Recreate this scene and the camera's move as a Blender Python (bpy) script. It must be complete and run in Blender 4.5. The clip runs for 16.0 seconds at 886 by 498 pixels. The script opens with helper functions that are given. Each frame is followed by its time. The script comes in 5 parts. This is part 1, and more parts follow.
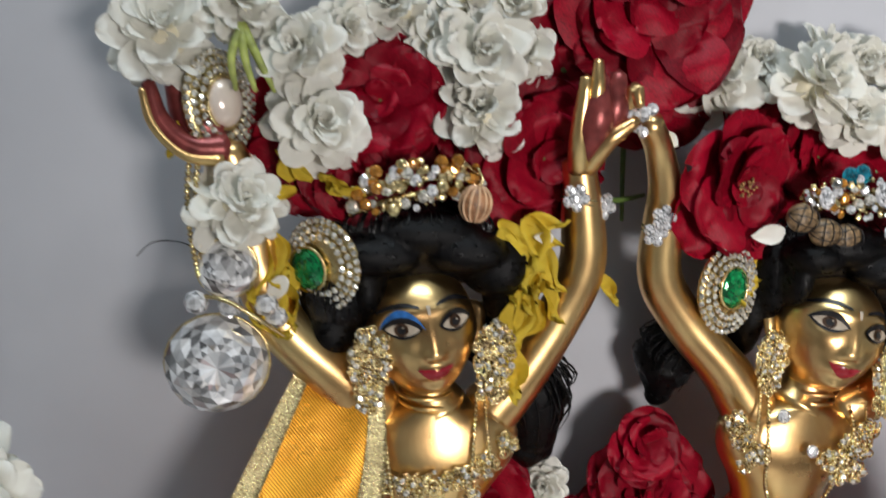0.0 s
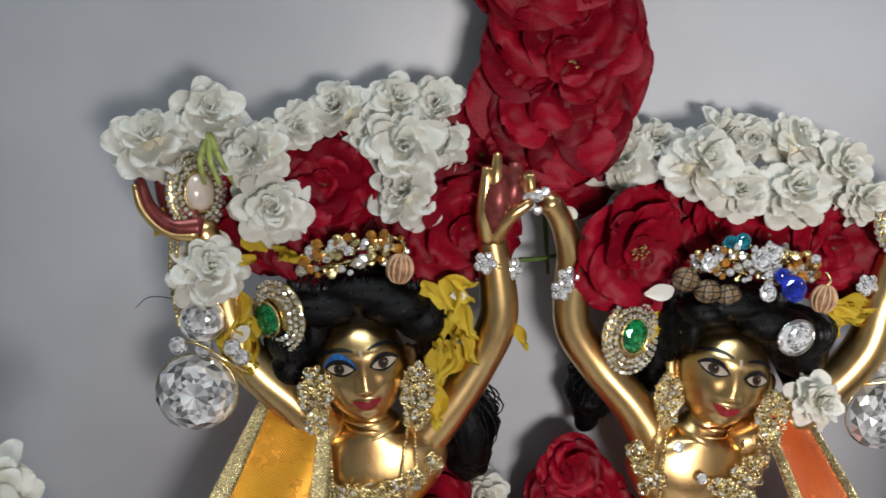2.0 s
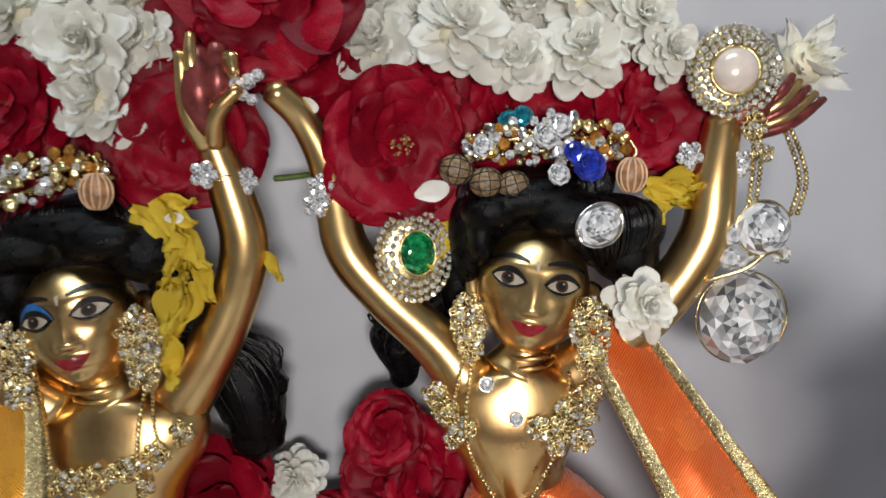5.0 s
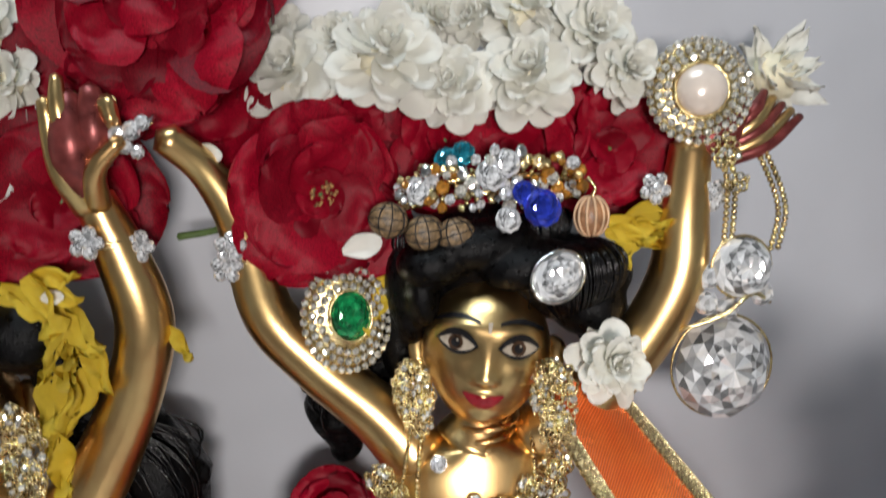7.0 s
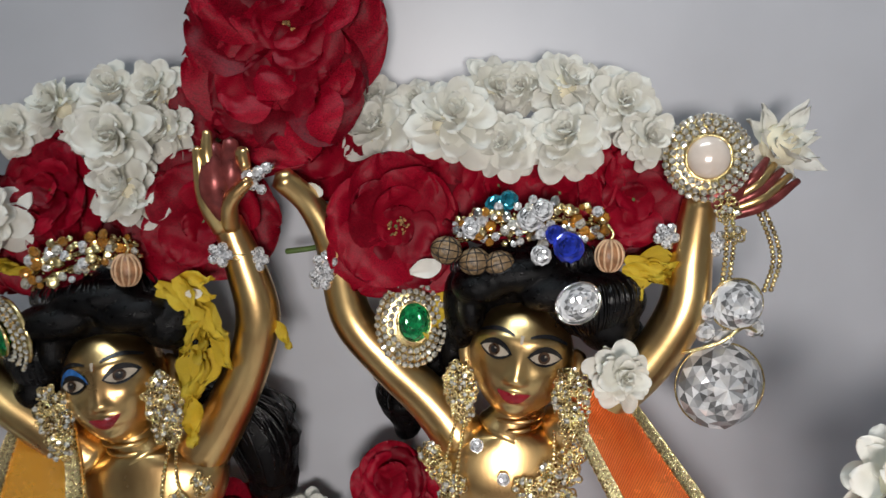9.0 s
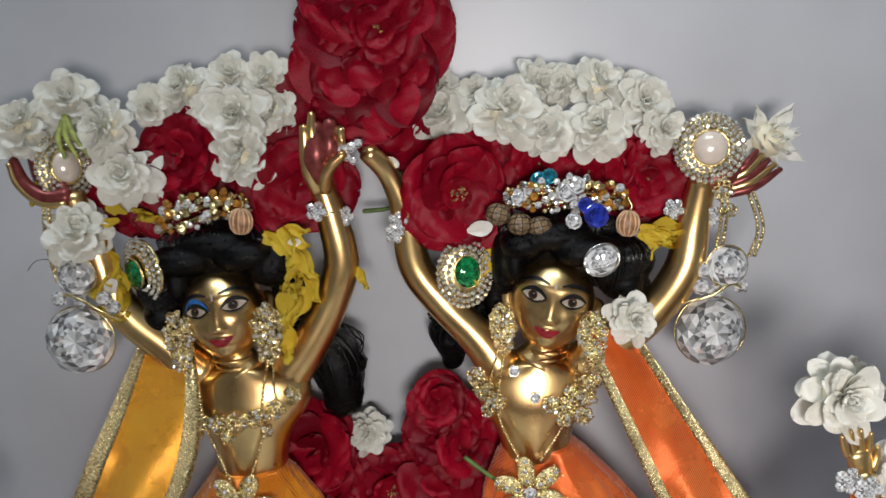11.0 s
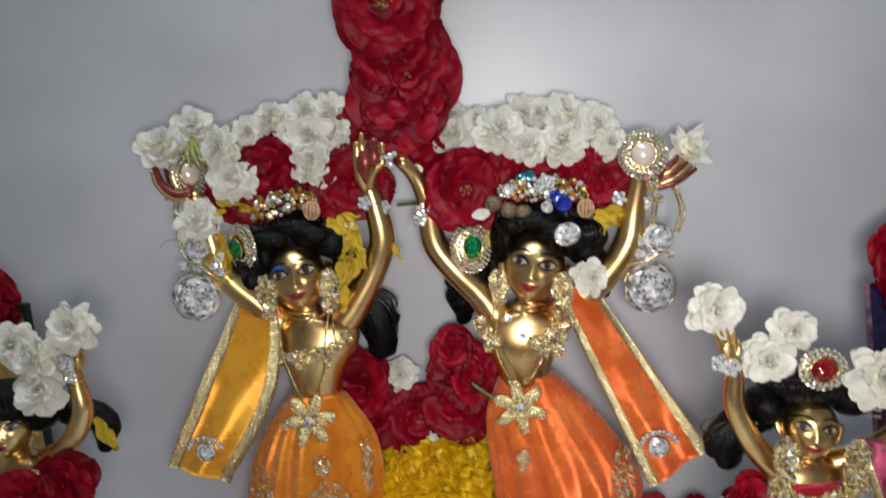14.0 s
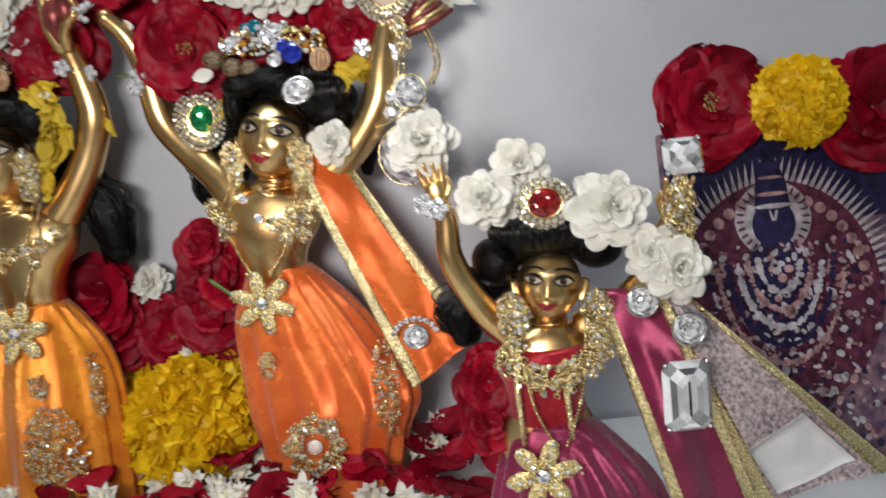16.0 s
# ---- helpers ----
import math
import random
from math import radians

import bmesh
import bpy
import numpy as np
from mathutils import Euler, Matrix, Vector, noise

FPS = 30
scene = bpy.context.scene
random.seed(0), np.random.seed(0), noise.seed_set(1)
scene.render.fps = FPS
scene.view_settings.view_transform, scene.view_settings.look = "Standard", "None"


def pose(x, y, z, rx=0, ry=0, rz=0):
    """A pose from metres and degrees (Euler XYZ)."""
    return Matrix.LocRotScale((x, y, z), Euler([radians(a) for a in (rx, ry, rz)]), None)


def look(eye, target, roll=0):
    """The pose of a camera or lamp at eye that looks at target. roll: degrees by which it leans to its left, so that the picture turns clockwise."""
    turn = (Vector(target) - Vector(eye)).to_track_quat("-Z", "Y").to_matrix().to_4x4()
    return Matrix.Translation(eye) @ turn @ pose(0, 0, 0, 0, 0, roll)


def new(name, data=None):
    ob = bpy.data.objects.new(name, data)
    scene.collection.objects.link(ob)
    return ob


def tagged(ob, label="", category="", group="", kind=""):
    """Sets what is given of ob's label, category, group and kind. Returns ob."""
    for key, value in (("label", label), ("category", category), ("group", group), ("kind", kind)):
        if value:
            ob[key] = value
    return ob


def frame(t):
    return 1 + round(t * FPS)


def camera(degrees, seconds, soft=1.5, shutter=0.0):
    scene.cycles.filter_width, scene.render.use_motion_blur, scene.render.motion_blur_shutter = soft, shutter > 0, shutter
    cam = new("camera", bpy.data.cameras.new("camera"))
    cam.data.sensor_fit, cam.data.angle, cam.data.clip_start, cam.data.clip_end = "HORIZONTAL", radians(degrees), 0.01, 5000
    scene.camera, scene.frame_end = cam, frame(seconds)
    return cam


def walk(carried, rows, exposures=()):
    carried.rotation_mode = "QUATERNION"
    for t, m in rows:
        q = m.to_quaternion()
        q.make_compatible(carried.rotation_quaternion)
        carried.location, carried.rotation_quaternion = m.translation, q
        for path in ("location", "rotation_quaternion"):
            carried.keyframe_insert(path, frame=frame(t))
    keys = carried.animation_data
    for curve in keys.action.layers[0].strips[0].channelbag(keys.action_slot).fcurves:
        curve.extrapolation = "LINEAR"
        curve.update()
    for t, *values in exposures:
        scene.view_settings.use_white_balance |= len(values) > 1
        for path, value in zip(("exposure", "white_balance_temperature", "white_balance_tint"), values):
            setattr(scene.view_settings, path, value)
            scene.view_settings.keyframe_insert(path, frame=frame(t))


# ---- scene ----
cam = camera(62.1, 16.0, soft=1.5, shutter=0.5)
METRES, EYE, TILT, LEAN, TURN = 0.87, 0.315, -12.0, -2.5, -10.0
ROWS = [
    (0.0, 0.0, 0.0, 0.0, 0.0, 0.0, -0.0),
    (0.5, -0.0183, -0.0126, 0.0184, -1.0, 0.73, -0.11),
    (1.0, -0.0055, -0.0307, 0.0294, -0.08, 0.17, 0.07),
    (1.5, 0.0256, -0.057, 0.0276, 2.92, -0.14, -0.84),
    (2.0, 0.0723, -0.0654, 0.0286, 5.99, -0.1, -0.47),
    (2.5, 0.1012, -0.0671, 0.0272, 7.85, 2.17, 0.21),
    (3.0, 0.1296, -0.0525, 0.0118, 8.95, 3.52, 1.64),
    (3.5, 0.1512, -0.0419, -0.0044, 9.4, 4.2, 2.38),
    (4.0, 0.1701, -0.026, -0.0201, 9.62, 4.07, 4.0),
    (6.5, 0.1915, 0.0697, -0.0336, 5.74, 1.84, 7.97),
    (7.0, 0.1948, 0.0652, -0.0112, 5.14, 2.64, 8.98),
    (7.5, 0.199, 0.0561, -0.0012, 4.37, 3.1, 8.62),
    (8.0, 0.2046, 0.0379, -0.0075, 7.24, 3.01, 7.7),
    (8.5, 0.2187, 0.0189, -0.0073, 11.35, 3.88, 6.36),
    (11.0, 0.2075, -0.0901, -0.0128, 11.62, 1.2, 3.26),
    (11.5, 0.1993, -0.1184, -0.0064, 11.54, 1.3, 2.98),
    (12.0, 0.2002, -0.1618, 0.0078, 11.79, 2.94, 2.79),
    (12.5, 0.203, -0.1968, -0.0042, 13.02, 4.05, 2.88),
    (13.0, 0.2099, -0.2134, -0.0266, 13.31, 4.05, 2.41),
    (13.5, 0.2286, -0.2418, -0.034, 12.98, 5.26, 2.71),
    (14.0, 0.2475, -0.2504, -0.0663, 13.54, 4.59, 3.59),
    (14.5, 0.2731, -0.2376, -0.1022, 13.01, 4.21, 3.86),
    (15.0, 0.3166, -0.1989, -0.1286, 13.27, 4.4, 4.81),
    (15.5, 0.3603, -0.1577, -0.1467, 13.14, 4.54, 5.23),
    (16.0, 0.3872, -0.1185, -0.1592, 12.13, 3.77, 6.43),
]
walk(cam, [(t, pose(-0.115, -0.30, EYE, TILT, LEAN, TURN) @ pose(METRES * x, METRES * y, METRES * z, 90 + pitch, roll, yaw)) for t, x, y, z, yaw, pitch, roll in ROWS],
     [(0.0, 0.08), (1.0, 0.10), (2.0, -0.06), (4.0, -0.1), (6.5, 0.0), (8.0, -0.18), (11.0, -0.2), (12.5, -0.2), (14.0, -0.12), (15.0, -0.05), (16.0, 0.08)])

# ---- light ----
world = bpy.data.worlds.new("room_dim")
world.use_nodes = True
world.node_tree.nodes["Background"].inputs[0].default_value = (0.8, 0.9, 1.0, 1)
world.node_tree.nodes["Background"].inputs[1].default_value = 0.03
scene.world = world


def area_lamp(name, size, power, colour, eye, target, size_y=None, beam=180):
    data = bpy.data.lights.new(name, "AREA")
    data.size, data.energy, data.color, data.spread = size, power, colour, radians(beam)
    if size_y:
        data.shape, data.size_y = "RECTANGLE", size_y
    ob = new(name, data)
    ob.matrix_world = look(eye, target)
    return ob


area_lamp("camera_flash", 0.13, 0.86, (1.0, 0.945, 0.915), (0.080, -0.62, 0.280), (0.125, 0, 0.215), 0.09, 105)
area_lamp("ceiling_tube", 0.9, 12.5, (0.80, 0.92, 1.0), (-0.1, -0.55, 1.72), (0, -0.1, 0.3), 0.12)


# ---- materials ----
def material(name, colour, rough=0.5, metal=0.0, scale=120.0, vary=0.12, bump=0.15, fine=900.0, coat=0.0, sheen=0.0, island=0.0, second=None, spec=0.5, random_ob=0.0, sub=0.0, detail_rough=0.12, thin=0.0):
    """Principled surface with variation at two scales, relief and uneven gloss."""
    m = bpy.data.materials.new(name)
    m.use_nodes = True
    n, l = m.node_tree.nodes, m.node_tree.links
    b = n["Principled BSDF"]
    co = n.new("ShaderNodeTexCoord")
    big, small = n.new("ShaderNodeTexNoise"), n.new("ShaderNodeTexNoise")
    big.inputs["Scale"].default_value, small.inputs["Scale"].default_value = scale, fine
    big.inputs["Detail"].default_value = 4
    l.new(co.outputs["Object"], big.inputs["Vector"])
    l.new(co.outputs["Object"], small.inputs["Vector"])
    mix = n.new("ShaderNodeMix")
    mix.data_type = "RGBA"
    lo = second or tuple(max(0.0, c * (1 - 2.2 * vary)) for c in colour)
    hi = colour if second else tuple(min(1.0, c * (1 + 1.2 * vary)) for c in colour)
    mix.inputs[6].default_value, mix.inputs[7].default_value = (*lo, 1), (*hi, 1)
    ramp = n.new("ShaderNodeMapRange")
    ramp.inputs["From Min"].default_value, ramp.inputs["From Max"].default_value = 0.32, 0.68
    l.new(big.outputs["Fac"], ramp.inputs["Value"])
    l.new(ramp.outputs["Result"], mix.inputs["Factor"])
    last = mix.outputs[2]
    # Random value per island or object; on cut stones it paints the sparkle.
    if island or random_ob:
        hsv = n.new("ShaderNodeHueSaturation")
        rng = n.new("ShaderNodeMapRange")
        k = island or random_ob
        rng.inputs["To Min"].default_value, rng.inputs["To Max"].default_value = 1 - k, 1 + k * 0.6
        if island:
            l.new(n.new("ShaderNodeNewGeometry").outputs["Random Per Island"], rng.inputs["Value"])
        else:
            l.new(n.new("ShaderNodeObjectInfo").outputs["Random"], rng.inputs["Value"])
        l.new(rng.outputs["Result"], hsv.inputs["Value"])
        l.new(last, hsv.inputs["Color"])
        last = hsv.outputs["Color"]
    l.new(last, b.inputs["Base Color"])
    rr = n.new("ShaderNodeMapRange")
    rr.inputs["To Min"].default_value, rr.inputs["To Max"].default_value = max(0.02, rough - detail_rough), min(1, rough + detail_rough)
    l.new(big.outputs["Fac"], rr.inputs["Value"])
    l.new(rr.outputs["Result"], b.inputs["Roughness"])
    b.inputs["Metallic"].default_value = metal
    b.inputs["Specular IOR Level"].default_value = spec
    b.inputs["Coat Weight"].default_value = coat
    b.inputs["Sheen Weight"].default_value = sheen
    if sub:
        b.inputs["Subsurface Weight"].default_value = sub
        b.inputs["Subsurface Radius"].default_value = (0.025, 0.022, 0.018)
    if bump:
        bp = n.new("ShaderNodeBump")
        bp.inputs["Strength"].default_value, bp.inputs["Distance"].default_value = bump, 0.0006
        l.new(small.outputs["Fac"], bp.inputs["Height"])
        l.new(bp.outputs["Normal"], b.inputs["Normal"])
    if thin:
        tr, mx = n.new("ShaderNodeBsdfTranslucent"), n.new("ShaderNodeMixShader")
        mx.inputs[0].default_value = thin
        l.new(last, tr.inputs["Color"])
        l.new(b.outputs["BSDF"], mx.inputs[1])
        l.new(tr.outputs["BSDF"], mx.inputs[2])
        l.new(mx.outputs["Shader"], n["Material Output"].inputs["Surface"])
    return m


def woven(name, colour, second, scale=1900.0, rough=0.27, metal=0.4, bump=0.6, axis=(0, 0, 0)):
    """Satin with a fine diagonal weave."""
    m = material(name, colour, rough, metal, 60, 0.2, 0, second=second, sheen=0.3)
    n, l = m.node_tree.nodes, m.node_tree.links
    b = n["Principled BSDF"]
    co, mp, wv = n.new("ShaderNodeTexCoord"), n.new("ShaderNodeMapping"), n.new("ShaderNodeTexWave")
    mp.inputs["Rotation"].default_value = axis
    wv.inputs["Scale"].default_value, wv.inputs["Distortion"].default_value = scale / 6.0, 1.0
    bp = n.new("ShaderNodeBump")
    bp.inputs["Strength"].default_value, bp.inputs["Distance"].default_value = bump, 0.0003
    l.new(co.outputs["Object"], mp.inputs["Vector"])
    l.new(mp.outputs["Vector"], wv.inputs["Vector"])
    l.new(wv.outputs["Fac"], bp.inputs["Height"])
    l.new(bp.outputs["Normal"], b.inputs["Normal"])
    hue, rng = n.new("ShaderNodeHueSaturation"), n.new("ShaderNodeMapRange")
    rng.inputs["To Min"].default_value, rng.inputs["To Max"].default_value = 0.70, 1.18
    l.new(wv.outputs["Fac"], rng.inputs["Value"])
    l.new(rng.outputs["Result"], hue.inputs["Value"])
    l.new(b.inputs["Base Color"].links[0].from_socket, hue.inputs["Color"])
    l.new(hue.outputs["Color"], b.inputs["Base Color"])
    return m


M_WALL = material("wall_paint", (0.60, 0.61, 0.65), 0.36, 0, 7, 0.055, 0.05, 300, detail_rough=0.06)
# Pale tone of the unseen added room, bounces light onto brass and stones.
M_ROOM = material("room_paint", (0.74, 0.72, 0.70), 0.7, 0, 2, 0.1, 0.05, 60)
M_SLAB = material("marble_slab", (0.66, 0.65, 0.64), 0.3, 0, 14, 0.06, 0.03, 300)
M_BRASS = material("polished_brass", (0.86, 0.63, 0.28), 0.30, 1, 45, 0.10, 0.05, 600, detail_rough=0.08, second=(0.70, 0.42, 0.18))
M_GOLD = material("gilt_metal", (0.97, 0.70, 0.36), 0.22, 1, 300, 0.18, 0.3, 1500, island=0.35)
M_GLITTER = material("gold_glitter_braid", (1.0, 0.76, 0.40), 0.26, 1, 900, 0.14, 1.0, 1500)
M_SILVER = material("silver_setting", (0.85, 0.84, 0.82), 0.18, 1, 300, 0.15, 0.2, 1500, island=0.3)
# Stones and coloured glass: bright and dark reflections are painted facet by facet.
M_CRYSTAL = material("crystal_painted_sparkle", (0.97, 0.98, 1.0), 0.05, 0.45, 200, 0.1, 0, 900, coat=0.6, island=0.86, detail_rough=0.03)
M_PAVE = material("clear_stones_painted_sparkle", (1.0, 0.92, 0.80), 0.06, 0.60, 200, 0.1, 0, 900, island=0.7, detail_rough=0.03)
M_STRAND = material("glossy_black_hair", (0.004, 0.0035, 0.004), 0.24, 0, 400, 0.3, 0.2, 2200, spec=0.4)
M_THINYELLOW = material("thin_yellow_petal", (1.0, 0.66, 0.05), 0.5, 0, 220, 0.16, 0.4, 1500, random_ob=0.12, thin=0.35)
M_GREEN = material("green_glass", (0.01, 0.34, 0.10), 0.06, 0.5, 150, 0.3, 0, 900, coat=1, island=0.6, detail_rough=0.02)
M_BLUE = material("blue_glass", (0.03, 0.06, 0.62), 0.06, 0.5, 150, 0.3, 0, 900, coat=1, island=0.6, detail_rough=0.02)
M_TEAL = material("teal_glass", (0.02, 0.30, 0.42), 0.06, 0.5, 150, 0.3, 0, 900, coat=1, island=0.6, detail_rough=0.02)
M_AMBER = material("amber_glass", (0.75, 0.32, 0.05), 0.08, 0.6, 150, 0.3, 0, 900, coat=1, island=0.5, detail_rough=0.02)
M_RUBY = material("ruby_glass", (0.34, 0.012, 0.012), 0.07, 0.4, 150, 0.3, 0, 900, coat=1, island=0.5, detail_rough=0.02)
M_PEARL = material("pearl", (0.86, 0.74, 0.64), 0.18, 0.15, 60, 0.06, 0, 600, coat=0.8)
M_HAIR = material("black_hair", (0.003, 0.0027, 0.003), 0.30, 0, 400, 0.4, 0.6, 1600, spec=0.14)
M_WHITE = material("white_petal", (0.96, 0.95, 0.89), 0.5, 0, 160, 0.02, 0.08, 1300, random_ob=0.04, thin=0.42)
M_CREAM = material("cream_petal", (0.80, 0.74, 0.55), 0.55, 0, 160, 0.08, 0.2, 1300, sub=0.12)
M_RED = material("rose_petal", (0.32, 0.0026, 0.018), 0.42, 0, 60, 0.28, 0.15, 900, random_ob=0.42, spec=0.2, thin=0.15)
M_STAMEN = material("rose_heart", (0.46, 0.27, 0.10), 0.7, 0, 500, 0.4, 0.6, 1500, island=0.4)
M_YELLOW = material("yellow_petal", (1.0, 0.66, 0.015), 0.5, 0, 150, 0.08, 0.2, 1200, island=0.12, thin=0.3)
M_LEAF = material("green_stem", (0.10, 0.17, 0.035), 0.5, 0, 150, 0.2, 0.3, 1200)
M_CALYX = material("pale_green_calyx", (0.40, 0.46, 0.12), 0.5, 0, 200, 0.2, 0.3, 1200)
M_BROWN = material("rosewood_bead", (0.35, 0.17, 0.08), 0.42, 0, 300, 0.25, 0.3, 1200)
M_NUT = material("speckled_nut_shell", (0.25, 0.165, 0.085), 0.4, 0, 500, 0.3, 0.4, 1500)
M_STRIPE = material("pale_wood_rib", (0.66, 0.42, 0.25), 0.45, 0, 300, 0.15, 0.2, 1200)
M_MAROON = material("maroon_paint", (0.24, 0.05, 0.045), 0.32, 0.45, 200, 0.2, 0.1, 1200)
M_LIP = material("lip_paint", (0.26, 0.012, 0.02), 0.3, 0, 300, 0.15, 0.1, 1200)
M_INK = material("black_paint", (0.008, 0.007, 0.008), 0.4, 0, 300, 0.15, 0.1, 1200)
M_EYEWHITE = material("eye_white_paint", (0.42, 0.35, 0.27), 0.35, 0, 300, 0.1, 0.05, 1200)
M_IRIS = material("brown_paint", (0.06, 0.03, 0.015), 0.3, 0, 300, 0.2, 0.05, 1200)
M_BLUELID = material("blue_paint", (0.02, 0.12, 0.36), 0.45, 0, 300, 0.2, 0.1, 1200)
M_SAFFRON = woven("saffron_satin", (0.95, 0.46, 0.02), (0.86, 0.33, 0.012), axis=(0, 0.7, 0))
M_TURMERIC = woven("deep_saffron_satin", (0.93, 0.34, 0.012), (0.80, 0.22, 0.008), axis=(0, 0.5, 0))
M_ORANGE = woven("orange_satin", (0.96, 0.22, 0.035), (0.84, 0.13, 0.015), axis=(0, -0.7, 0))
M_MAGENTA = woven("magenta_satin", (0.30, 0.012, 0.075), (0.20, 0.008, 0.05), axis=(0, -0.7, 0))
M_CRIMSON = woven("crimson_satin", (0.50, 0.01, 0.03), (0.36, 0.008, 0.02), axis=(0, 0.5, 0))
M_NET = material("white_net_lining", (0.52, 0.42, 0.43), 0.8, 0, 500, 0.3, 1.0, 1100)
M_PAPER = material("white_cloth", (0.72, 0.70, 0.69), 0.7, 0, 60, 0.05, 0.2, 900)


# ---- geometry helpers ----
class Geo:
    """Gathers faces into one mesh."""

    def __init__(self):
        self.v, self.f, self.m, self.s, self.n = [], [], [], [], 0

    def add(self, verts, faces, mat=0, smooth=True, at=None):
        verts = np.asarray(verts, float)
        if at is not None:
            a = np.array(at)
            verts = verts @ a[:3, :3].T + a[:3, 3]
        self.v.append(verts)
        self.f += [tuple(i + self.n for i in f) for f in faces]
        self.m += [mat] * len(faces)
        self.s += [smooth] * len(faces)
        self.n += len(verts)

    def mesh(self, name, *mats):
        me = bpy.data.meshes.new(name)
        me.from_pydata(np.vstack(self.v).tolist(), [], self.f)
        for m in mats:
            me.materials.append(m)
        me.polygons.foreach_set("material_index", self.m)
        me.polygons.foreach_set("use_smooth", self.s)
        me.update()
        return me


def thing(name, label, category, group="", at=None):
    ob = new(name)
    ob.empty_display_size = 0.01
    if at is not None:
        ob.matrix_world = at
    return tagged(ob, label, category, group)


def part(name, geo, mats, parent, label="", at=None, kind=""):
    data = geo if isinstance(geo, bpy.types.Mesh) else geo.mesh(name, *(mats if isinstance(mats, (list, tuple)) else (mats,)))
    ob = new(name, data)
    ob.parent = parent
    if at is not None:
        ob.matrix_local = at
    return tagged(ob, label, kind=kind)


def solid(name, geo, mats, label, category, group="", kind="", at=None):
    """A thing that is one mesh."""
    ob = new(name, geo.mesh(name, *(mats if isinstance(mats, (list, tuple)) else (mats,))))
    if at is not None:
        ob.matrix_world = at
    return tagged(ob, label, category, group, kind)


def facing(place, towards=(0, -1, 0), spin=0.0, size=1.0):
    """A pose at place whose z axis points along towards."""
    q = Vector(towards).normalized().to_track_quat("Z", "Y").to_matrix().to_4x4()
    return Matrix.Translation(place) @ q @ pose(0, 0, 0, 0, 0, spin) @ Matrix.Diagonal((size, size, size, 1))


def grid_faces(nu, nv, wrap=False, base=0):
    w = nv if wrap else nv - 1
    return [(base + i * nv + j, base + i * nv + (j + 1) % nv, base + (i + 1) * nv + (j + 1) % nv, base + (i + 1) * nv + j) for i in range(nu - 1) for j in range(w)]


def smooth_path(points, steps=6):
    p = [np.array(q, float) for q in points]
    p = [2 * p[0] - p[1]] + p + [2 * p[-1] - p[-2]]
    out = []
    for i in range(1, len(p) - 2):
        for k in range(steps):
            t = k / steps
            out.append(0.5 * (2 * p[i] + (p[i + 1] - p[i - 1]) * t + (2 * p[i - 1] - 5 * p[i] + 4 * p[i + 1] - p[i + 2]) * t * t + (3 * p[i] - p[i - 1] - 3 * p[i + 1] + p[i + 2]) * t ** 3))
    return np.array(out + [p[-2]])


def tube(geo, points, radii, mat=0, seg=12, steps=6, flat=1.0, smooth=True, at=None):
    """A tapered round limb along a smooth path; flat squeezes it in depth."""
    path = smooth_path([tuple(p) + (r,) for p, r in zip(points, radii)], steps)
    xyz, rad = path[:, :3], np.maximum(path[:, 3], 1e-5)
    tang = np.gradient(xyz, axis=0)
    tang /= np.linalg.norm(tang, axis=1)[:, None] + 1e-12
    ref = np.array((0.0, 1.0, 0.0))
    if abs(tang[:, 1]).mean() > 0.8:
        ref = np.array((1.0, 0.0, 0.0))
    verts = []
    for c, t, r in zip(xyz, tang, rad):
        u = np.cross(t, ref)
        u /= np.linalg.norm(u) + 1e-12
        w = np.cross(u, t)
        for k in range(seg):
            a = 2 * math.pi * k / seg
            verts.append(c + r * (u * math.cos(a) + w * math.sin(a) * flat))
    n = len(xyz)
    faces = grid_faces(n, seg, True)
    verts += [xyz[0] - tang[0] * rad[0] * 0.5, xyz[-1] + tang[-1] * rad[-1] * 0.6]
    faces += [(n * seg, (k + 1) % seg, k) for k in range(seg)]
    faces += [(n * seg + 1, (n - 1) * seg + k, (n - 1) * seg + (k + 1) % seg) for k in range(seg)]
    geo.add(verts, faces, mat, smooth, at)


def ball(geo, c, r, mat=0, seg=14, rings=10, at=None, lump=0.0, freq=60.0, seed=0.0):
    """An ellipsoid, with lumps on demand."""
    r = (r, r, r) if isinstance(r, (int, float)) else r
    verts, nv = [], seg
    for i in range(rings + 1):
        p = math.pi * i / rings
        for j in range(seg):
            a = 2 * math.pi * j / seg
            d = Vector((math.sin(p) * math.cos(a), math.sin(p) * math.sin(a), math.cos(p)))
            k = 1 + (lump * noise.noise(Vector((d.x * r[0], d.y * r[1], d.z * r[2])) * freq + Vector((seed, seed, 0))) if lump else 0)
            verts.append((c[0] + d.x * r[0] * k, c[1] + d.y * r[1] * k, c[2] + d.z * r[2] * k))
    geo.add(verts, grid_faces(rings + 1, nv, True), mat, True, at)


ICO_V, ICO_F = [], []
_b = bmesh.new()
bmesh.ops.create_icosphere(_b, subdivisions=1, radius=1)
ICO_V, ICO_F = np.array([v.co[:] for v in _b.verts]), [tuple(v.index for v in f.verts) for f in _b.faces]
_b.free()


def bead(geo, c, r, mat=0):
    geo.add(ICO_V * r + np.array(c), ICO_F, mat, True)


